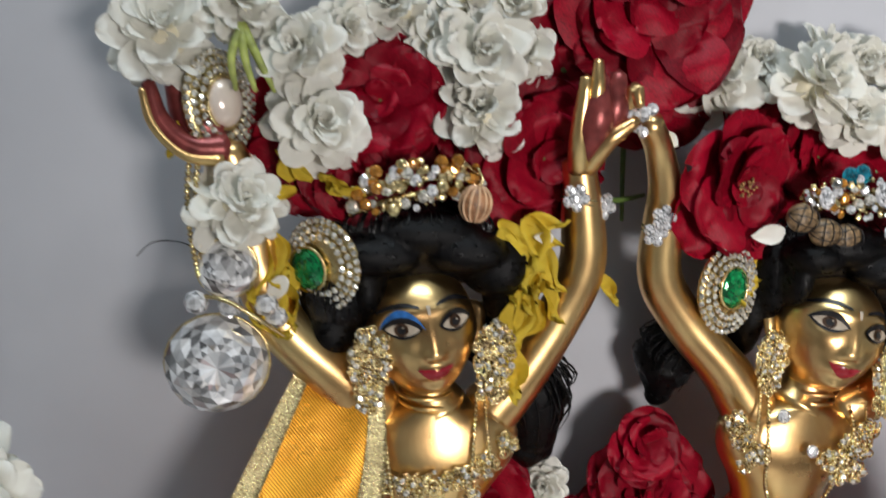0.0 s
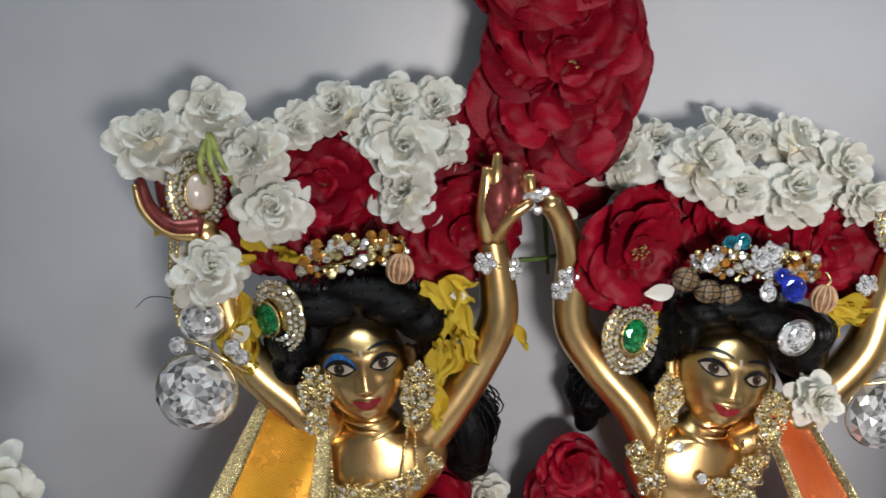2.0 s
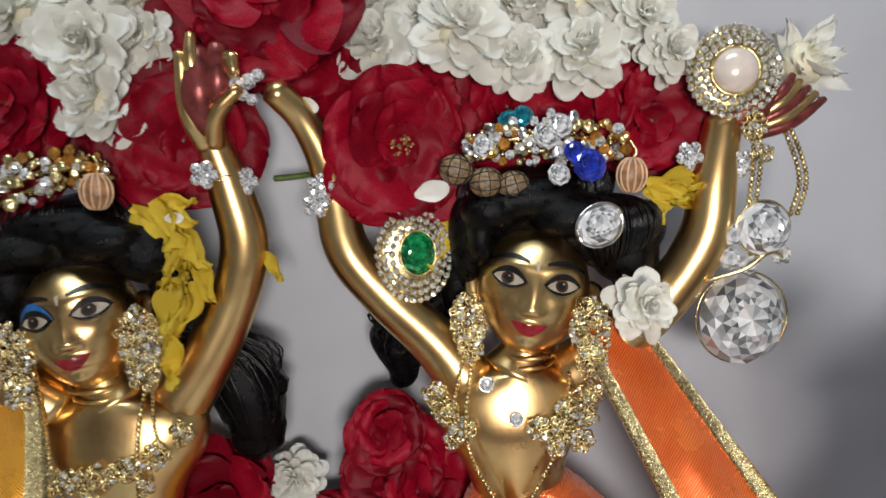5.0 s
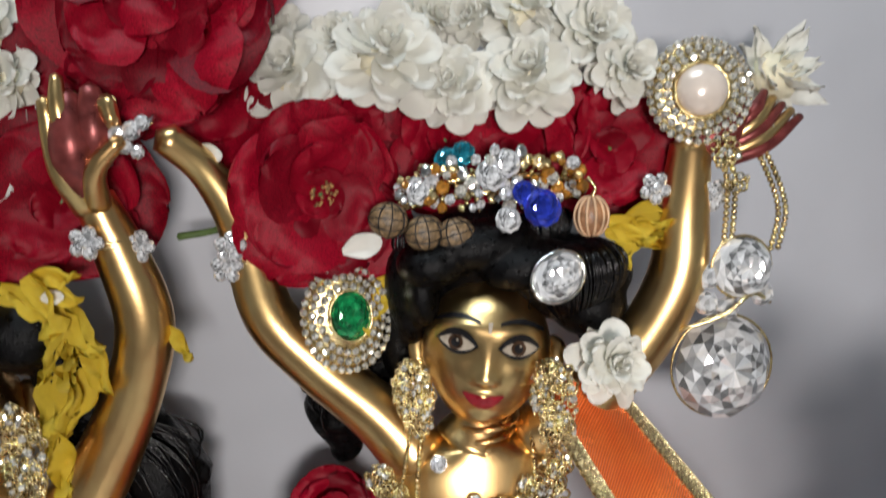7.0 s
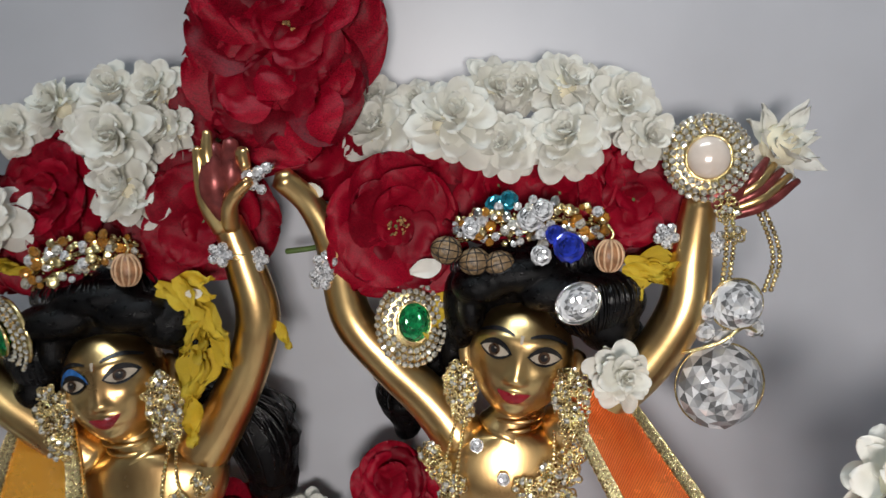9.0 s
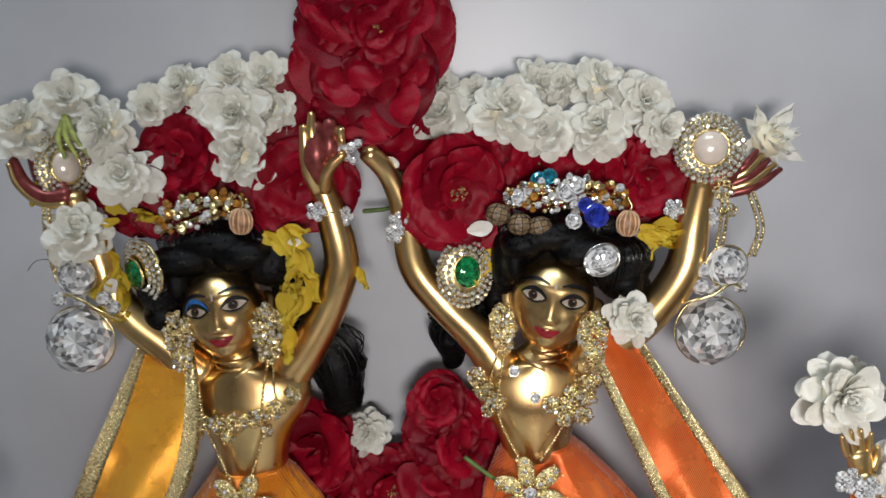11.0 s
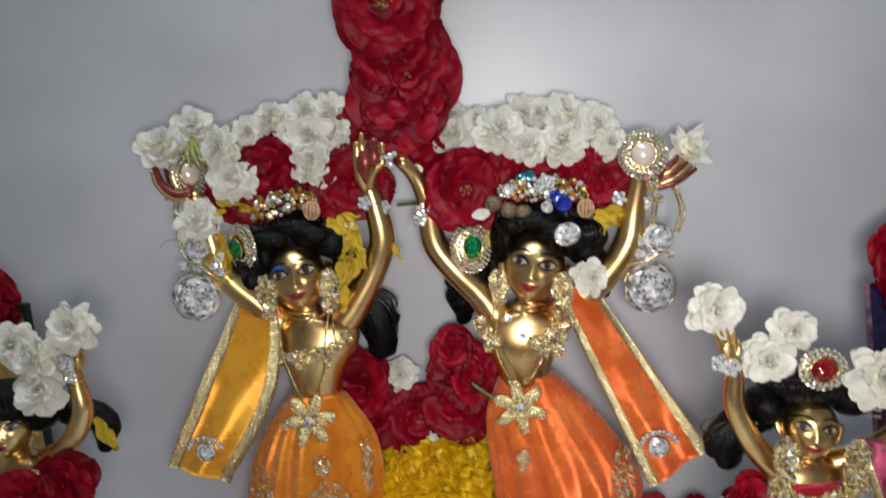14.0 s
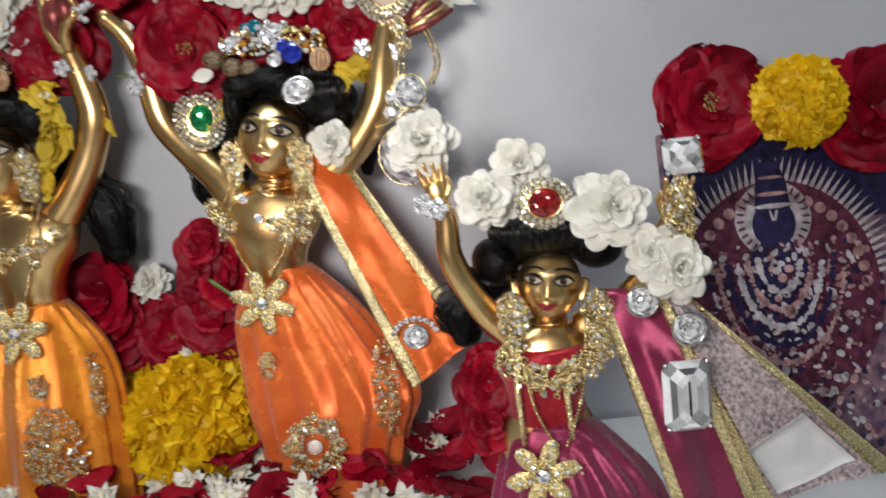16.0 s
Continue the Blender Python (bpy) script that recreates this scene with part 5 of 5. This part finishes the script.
necklace([(-0.097, 0.178, 0.0050, 70), (-0.088, 0.1755, 0.0046, 60), (-0.079, 0.1745, 0.0050, 80), (-0.069, 0.1760, 0.0052, 80), (-0.059, 0.1770, 0.0050, 70), (-0.050, 0.1800, 0.0048, 60), (-0.041, 0.1860, 0.0048, 60), (-0.074, 0.1680, 0.0030, 24), (-0.055, 0.1700, 0.0030, 24), (-0.092, 0.1690, 0.0030, 24)], -0.0590,
         [([(-0.090, -0.049, 0.203), (-0.0875, -0.056, 0.190), (-0.086, -0.0595, 0.178), (-0.083, -0.058, 0.164), (-0.075, -0.060, 0.142)], 0.00105), ([(-0.053, -0.049, 0.203), (-0.055, -0.056, 0.190), (-0.056, -0.0595, 0.178), (-0.058, -0.058, 0.164), (-0.066, -0.060, 0.142)], 0.00105), ([(-0.092, -0.048, 0.206), (-0.093, -0.055, 0.190), (-0.095, -0.056, 0.180)], 0.0009), ([(-0.050, -0.048, 0.206), (-0.0495, -0.055, 0.192), (-0.048, -0.056, 0.182)], 0.0009)], 31)
necklace([(0.054, 0.1910, 0.0048, 60), (0.0575, 0.1840, 0.0054, 80), (0.063, 0.1780, 0.0046, 60), (0.0595, 0.1730, 0.0030, 24), (0.091, 0.1770, 0.0048, 64), (0.099, 0.1745, 0.0056, 90), (0.107, 0.1690, 0.0046, 60), (0.109, 0.1790, 0.0050, 70), (0.1115, 0.1870, 0.0048, 60), (0.102, 0.1820, 0.0042, 40), (0.097, 0.1680, 0.0030, 24)], -0.0590,
         [([(0.069, -0.048, 0.200), (0.0655, -0.056, 0.188), (0.064, -0.0595, 0.177), (0.067, -0.058, 0.163), (0.0755, -0.060, 0.146)], 0.00105), ([(0.106, -0.048, 0.198), (0.104, -0.056, 0.187), (0.100, -0.0595, 0.175), (0.095, -0.058, 0.162), (0.084, -0.060, 0.146)], 0.00105), ([(0.066, -0.047, 0.203), (0.061, -0.055, 0.190), (0.058, -0.056, 0.184)], 0.0009), ([(0.110, -0.048, 0.203), (0.1115, -0.053, 0.193), (0.1105, -0.054, 0.184)], 0.0009)], 32)
loose_gem("small clear stone glued on the brass chest", (0.083, -0.0605, 0.1815), 0.0024, M_CRYSTAL, (0, -1, 0.2), 1, 8, 31)
loose_gem("small clear stone glued on the brass chest", (0.0735, -0.0530, 0.1935), 0.0026, M_CRYSTAL, (0, -1, 0.3), 1, 8, 32)
regalia(0.2345, -0.152, 0.1165, 0.86, 33)
regalia(-0.246, -0.122, 0.131, 0.72, 34)
star(-0.071, -0.062, 0.1295, 0.0205, 1, "six-pointed gilt star ornament at the saffron waist")
star(0.0785, -0.062, 0.1315, 0.0205, 2, "six-pointed gilt star ornament at the orange waist")
star(0.2245, -0.175, 0.062, 0.018, 3, "gilt star ornament at the magenta waist")


# tiaras
def tiara(label, cx, cy, cz, w, h, tilt, mats, seed, count=46):
    rng = random.Random(seed)
    root = thing("tiara", label, "tiara", "jewelled tiaras", pose(cx, cy, cz, 0, tilt, 0))
    g = Geo()
    for dz in (-0.3, 0.05):
        tube(g, [(w * t, 0.006 * t * t - 0.001, h * (dz + 0.3 * (1 - t * t))) for t in np.linspace(-1, 1, 9)], [0.0012] * 9, 0, 8, 3)
    for k in range(90):
        t = rng.uniform(-1, 1)
        bead(g, (w * t, 0.006 * t * t - rng.uniform(0.001, 0.003), h * rng.uniform(-0.4, 0.8) * (1 - 0.6 * t * t)), rng.uniform(0.0006, 0.0014))
    part("gilt_band", g, M_GOLD, root)
    for k in range(count):
        t = -1 + 2 * (k + rng.random()) / count
        m = mats[rng.randrange(len(mats))]
        p = (w * t, 0.006 * t * t - 0.003 - rng.uniform(0, 0.003), h * (rng.uniform(-0.35, 0.95) * (1 - 0.55 * t * t)))
        s = Geo()
        gem(s, facing(p, (rng.uniform(-0.5, 0.5), -1, rng.uniform(-0.3, 0.6))), rng.uniform(0.0013, 0.0028), 0, 8, 0.5, 1, ((0.5, 1.0), (0.78, 0.68), (1.0, 0.0)), 0.1, rng)
        part("stone", s, m, root)
    return root


tiara("jewelled gilt tiara with amber and clear stones", -0.0785, -0.049, 0.2805, 0.024, 0.013, -12, [M_AMBER, M_CRYSTAL, M_GOLD, M_AMBER, M_GOLD, M_PAVE], 1, 70)
tiara("jewelled tiara with clear, teal and dark stones", 0.1020, -0.050, 0.2785, 0.030, 0.014, 4, [M_CRYSTAL, M_GOLD, M_AMBER, M_CRYSTAL, M_SILVER, M_PAVE, M_GOLD], 2, 90)
for (x, y, z, r), m, label in (((0.1150, -0.060, 0.2725, 0.0062), M_BLUE, "round blue stone under the tiara"), ((0.1105, -0.058, 0.2775, 0.004), M_BLUE, "round blue stone under the tiara"), ((0.0895, -0.050, 0.2895, 0.0048), M_TEAL, "teal stone on top of the tiara"), ((0.0945, -0.050, 0.2915, 0.004), M_TEAL, "teal stone on top of the tiara"), ((0.1045, -0.058, 0.2700, 0.0042), M_CRYSTAL, "clear round stone under the tiara"), ((0.1015, -0.055, 0.2840, 0.0052), M_CRYSTAL, "clear round stone in the tiara"), ((0.1065, -0.055, 0.2870, 0.0046), M_CRYSTAL, "clear round stone in the tiara"), ((0.0790, -0.052, 0.2815, 0.004), M_CRYSTAL, "clear stone at the tiara's end")):
    loose_gem(label, (x, y, z), r, m, (0.1, -1, 0.25), 1, 10, int(x * 9000), False)
for x, z, a in ((0.0685, 0.2745, 15), (0.0790, 0.2690, 0), (0.0885, 0.2670, -10)):
    root = thing("brown_bead", "brown oval bead with dark crossing threads", "bead", "brown beads", pose(x, -0.053, z, 0, a, 0))
    g = Geo()
    ball(g, (0, 0, 0), (0.0062, 0.004, 0.0055), 0, 20, 14)
    part("body", g, M_NUT, root)
    g = Geo()
    for b in (-0.5, 0.15, 0.75):
        tube(g, [(0.0062 * math.sin(t) * 1.0, -0.0042 * math.cos(t) * 1.0, 0.0055 * b * math.cos(t)) for t in np.linspace(-1.5, 1.5, 9)], [0.00022] * 9, 0, 5, 2)
        tube(g, [(0.0062 * b * math.cos(t), -0.0042 * math.cos(t), 0.0055 * math.sin(t)) for t in np.linspace(-1.5, 1.5, 9)], [0.00022] * 9, 0, 5, 2)
    part("thread_net", g, M_INK, root, "dark threads")


def ribbed_bead(x, y, z, r, label):
    root = thing("ribbed_bead", label, "bead", "ribbed beads", pose(x, y, z, 0, 6, 0))
    g, s = Geo(), Geo()
    ball(g, (0, 0, 0), (r, r * 0.8, r * 1.15), 0, 24, 14)
    part("body", g, M_BROWN, root)
    for k in range(12):
        a = 2 * math.pi * k / 12
        tube(s, [(r * math.sin(a) * math.cos(t) * 1.0, -r * 0.8 * math.cos(a) * math.cos(t), r * 1.17 * math.sin(t)) for t in np.linspace(-1.5, 1.5, 9)], [0.00005] + [r * 0.09] * 7 + [0.00005], 0, 6, 2)
    part("rib_set", s, M_STRIPE, root, "pale ribs")
    g = Geo()
    tube(g, [(0, 0, r * 1.1), (r * 0.2, 0, r * 1.6), (-0.001, 0.001, r * 2.2)], [0.0006] * 3, 0, 6, 4)
    part("wire", g, M_GOLD, root)


ribbed_bead(-0.0580, -0.052, 0.2775, 0.0056, "brown ribbed wooden bead by the tiara")
ribbed_bead(0.1305, -0.058, 0.2675, 0.0054, "brown ribbed wooden bead by the blue stones")


# bracelets and hand clasp
def bracelet(label, c, r, tilt, flower_at, seed, towards=(0, -1, 0.1)):
    rng = random.Random(seed)
    root = thing("bracelet", label, "bracelet", "bracelets", pose(*c, 0, tilt, 0))
    g = Geo()
    for dz in (-0.0009, 0.0009):
        tube(g, [(r * math.cos(a), r * math.sin(a), dz) for a in np.linspace(0, 6.2832, 26)], [0.0006] * 26, 0, 6, 2)
    part("wire", g, M_GOLD, root)
    for fx, fy, fz in flower_at:
        g = Geo()
        for k in range(5):
            a = 2 * math.pi * k / 5
            gem(g, facing((fx + 0.0032 * math.cos(a), fy - 0.0004, fz + 0.0032 * math.sin(a)), (0, -1, 0)), 0.0023, 0, 8, 0.6, rng=rng)
        gem(g, facing((fx, fy - 0.001, fz), (0, -1, 0)), 0.0020, 0, 8, 0.6, rng=rng)
        part("stone_flower", g, M_CRYSTAL, root, "flower of clear stones")
    return root


bracelet("gilt wire bracelet with a flower of clear stones", (-0.0160, -0.0415, 0.2785), 0.0072, 8, [(-0.005, -0.0085, 0.001), (0.008, -0.003, -0.001)], 1)
bracelet("gilt wire bracelet with clear stone flowers", (0.0220, -0.0330, 0.2670), 0.0072, -6, [(-0.006, -0.007, -0.001), (-0.003, -0.008, 0.005)], 2)
bracelet("gilt wire bracelet on the raised wrist", (0.1670, -0.047, 0.272), 0.0066, 20, [(0.007, -0.005, -0.002), (-0.012, -0.004, -0.004)], 3)
bracelet("gilt wire bracelet on the small statue's wrist", (0.1920, -0.160, 0.1845), 0.0046, 0, [(-0.002, -0.006, 0.001), (-0.0075, -0.003, 0.003)], 4)
bracelet("gilt wire bracelet with clear stones", (-0.1975, -0.128, 0.186), 0.0050, 0, [(0.0, -0.006, 0.006)], 5)
root = thing("hand_clasp", "silver clasp of clear stones joining two raised palms", "clasp")
g = Geo()
for k, (x, z, r) in enumerate([(-0.0065, 0.3115, 0.0026), (-0.0025, 0.3100, 0.0030), (0.0015, 0.3108, 0.0030), (0.0048, 0.3125, 0.0024), (-0.001, 0.3065, 0.0024), (0.002, 0.3045, 0.0022), (-0.0095, 0.312, 0.0018)]):
    g = Geo()
    gem(g, facing((x - 0.002, -0.055, z), (0.2 * math.sin(k * 2.0), -1, 0.1)), r, 0, 8, 0.6, rng=random.Random(k))
    part("stone", g, M_CRYSTAL, root)
g = Geo()
tube(g, [(-0.014, -0.053, 0.313), (-0.006, -0.054, 0.310), (0.003, -0.053, 0.312), (0.005, -0.050, 0.314)], [0.0009] * 4, 0, 6, 4)
part("wire", g, M_SILVER, root)

# bead chains of the pearl brooches
for label, pts in (("gilt bead chain hanging from the pearl brooch", [(0.175, -0.053, 0.285), (0.1765, -0.055, 0.272), (0.1745, -0.056, 0.258), (0.172, -0.057, 0.247)]), ("gilt bead chain hanging from the pearl brooch", [(0.184, -0.049, 0.291), (0.1915, -0.050, 0.276), (0.1955, -0.051, 0.260), (0.190, -0.054, 0.2465)]), ("gilt bead chain hanging below the raised hand", [(-0.152, -0.054, 0.298), (-0.1535, -0.056, 0.280), (-0.1525, -0.057, 0.265), (-0.150, -0.058, 0.252)])):
    root = thing("bead_chain", label, "chain", "bead chains")
    for d in (0, 0.0026):
        g = Geo()
        chain(g, [(p[0] + d, p[1], p[2]) for p in pts], 0.00115)
        part("strand", g, M_GOLD, root, kind="stuff")
gilt("gilt_pendant", "gilt filigree ornament under the square stone", "ornament", "", [((0.290, 0.176), 0.0065, 0.014, -0.184, 280), ((0.288, 0.150), 0.004, 0.012, -0.18, 40)], seed=71)
gilt("gilt_pendant", "gilt filigree knot below the pearl brooch", "ornament", "", [((0.1765, 0.281), 0.0050, 0.005, -0.054, 34), ((0.179, 0.2715), 0.0035, 0.0035, -0.055, 20)], seed=72)
# skirt embroidery
nest(gilt("embroidery", "gilt and pearl embroidery on the saffron skirt", "embroidery", "skirt embroidery", [((-0.062, 0.052), 0.020, 0.030, -0.0600, 620), ((-0.066, 0.094), 0.006, 0.008, -0.0585, 70), ((-0.112, 0.066), 0.008, 0.030, -0.0550, 220), ((-0.034, 0.090), 0.0045, 0.022, -0.0520, 110)], seed=81), skirt1)
nest(gilt("embroidery", "round gilt flower embroidery on the orange skirt", "embroidery", "skirt embroidery", [((0.101 + 0.0135 * math.cos(a), 0.046 + 0.0135 * math.sin(a)), 0.006, 0.006, -0.0765, 80) for a in np.linspace(0, 5.5, 8)] + [((0.079, 0.097), 0.0045, 0.008, -0.072, 70), ((0.146, 0.075), 0.008, 0.032, -0.072, 240)], seed=82), skirt2)
for piece, cloth in SEWN:
    nest(piece, cloth)
nest(loose_gem("round pale stone in the skirt embroidery", (0.101, -0.0785, 0.046), 0.0042, M_PEARL, (0, -1, 0), 1, 10, 9), skirt2)

# ---- loose petals, stems and base flowers ----
rng = random.Random(7)
# each cluster: middle, spread along x and z, count, lie, spread of the lie, length
CLUSTERS = [(-0.1265, -0.047, 0.262, 0.005, 0.013, 8, 265, 28, 0.022), (-0.110, -0.047, 0.282, 0.014, 0.003, 5, 165, 60, 0.015), (-0.043, -0.047, 0.272, 0.006, 0.004, 5, -40, 40, 0.020), (-0.034, -0.044, 0.260, 0.005, 0.007, 7, -70, 40, 0.021), (-0.034, -0.044, 0.240, 0.004, 0.004, 3, -110, 14, 0.024), (-0.042, -0.050, 0.224, 0.001, 0.001, 1, -85, 0, 0.027),
            (0.064, -0.030, 0.258, 0.002, 0.004, 3, -90, 25, 0.020), (0.142, -0.048, 0.262, 0.008, 0.003, 8, -50, 60, 0.016), (-0.156, -0.050, 0.302, 0.002, 0.002, 2, 250, 20, 0.014), (-0.192, -0.115, 0.154, 0.003, 0.008, 2, -60, 15, 0.017), (0.270, -0.172, 0.160, 0.001, 0.001, 1, 10, 0, 0.020), (-0.006, -0.040, 0.248, 0.001, 0.002, 1, -60, 0, 0.014)]
for x, y, z, dx, dz, count, lie, turn, ln in CLUSTERS:
    for i in range(count):
        loose_petal((x + rng.uniform(-dx, dx), y - rng.uniform(0, 0.004), z + rng.uniform(-dz, dz)), ln * rng.uniform(0.8, 1.15), YELLOW_PETALS[rng.randrange(4)], "yellow_petal", "thin yellow marigold petal tucked among the jewels", "petal", "yellow petals", (90 + rng.uniform(-30, 30), -lie + rng.uniform(-turn, turn), 0), rng.uniform(0.8, 1.3))
for i, (x, y, z, ln, ang) in enumerate([(0.053, -0.046, 0.266, 0.013, 10), (-0.128, -0.054, 0.244, 0.010, 60), (0.155, -0.046, 0.268, 0.010, 0), (0.013, -0.040, 0.304, 0.009, -30), (-0.036, -0.052, 0.266, 0.007, 0)]):
    loose_petal((x, y, z), ln, WHITE_PETALS[i % 4], "white_petal", "single white petal caught among the flowers", "petal", "white petals", (90, -ang, 0), 0.9)
for label, pts in (("thin green stem standing between the raised arms", [(0.011, -0.014, 0.306), (0.0135, -0.010, 0.290), (0.0172, -0.006, 0.2645)]), ("thin green stem across the gap", [(-0.001, -0.0235, 0.2755), (0.010, -0.020, 0.2755), (0.022, -0.015, 0.2770)]), ("green stem of the rose", [(0.046, -0.052, 0.147), (0.056, -0.056, 0.140), (0.066, -0.060, 0.134)])):
    g = Geo()
    tube(g, pts, [0.0013, 0.0012, 0.0009], 0, 8, 5)
    solid("flower_stem", g, M_LEAF, label, "stem", "stems")
g = Geo()
tube(g, [(-0.172, -0.045, 0.257), (-0.166, -0.046, 0.262), (-0.156, -0.048, 0.262), (-0.148, -0.05, 0.257)], [0.0002] * 4, 0, 5, 5)
solid("loose_hair", g, M_HAIR, "single dark hair sticking out by the crystal", "hair")
for i in range(3):
    g = Geo()
    tube(g, [(-0.1360, -0.054, 0.333), (-0.135 + 0.004 * (i - 1), -0.058, 0.323), (-0.132 + 0.006 * (i - 1), -0.056, 0.313)], [0.0016, 0.0013, 0.0008], 0, 8, 4)
    solid("sepal", g, M_CALYX, "pale green sepal under the white blossom", "sepal", "sepals")
rng = random.Random(12)
for i in range(150):
    x = rng.uniform(-0.2, 0.26)
    y = rng.uniform(-0.11, -0.005)
    loose_petal((x, y, rng.uniform(0.004, 0.034)), rng.uniform(0.018, 0.030), RED_PETALS[i % 5], "fallen_petal", "fallen dark red rose petal on the altar shelf", "petal", "fallen petals", (rng.uniform(-25, 35), rng.uniform(-35, 5), rng.uniform(0, 360)))
for i in range(56):
    white_flower((rng.uniform(-0.19, 0.24), rng.uniform(-0.11, -0.008), rng.uniform(0.008, 0.030)), rng.uniform(0.008, 0.013), (rng.uniform(-0.5, 0.5), -0.8, rng.uniform(0.3, 1)), 500 + i, True, "small white blossom fallen on the altar shelf")
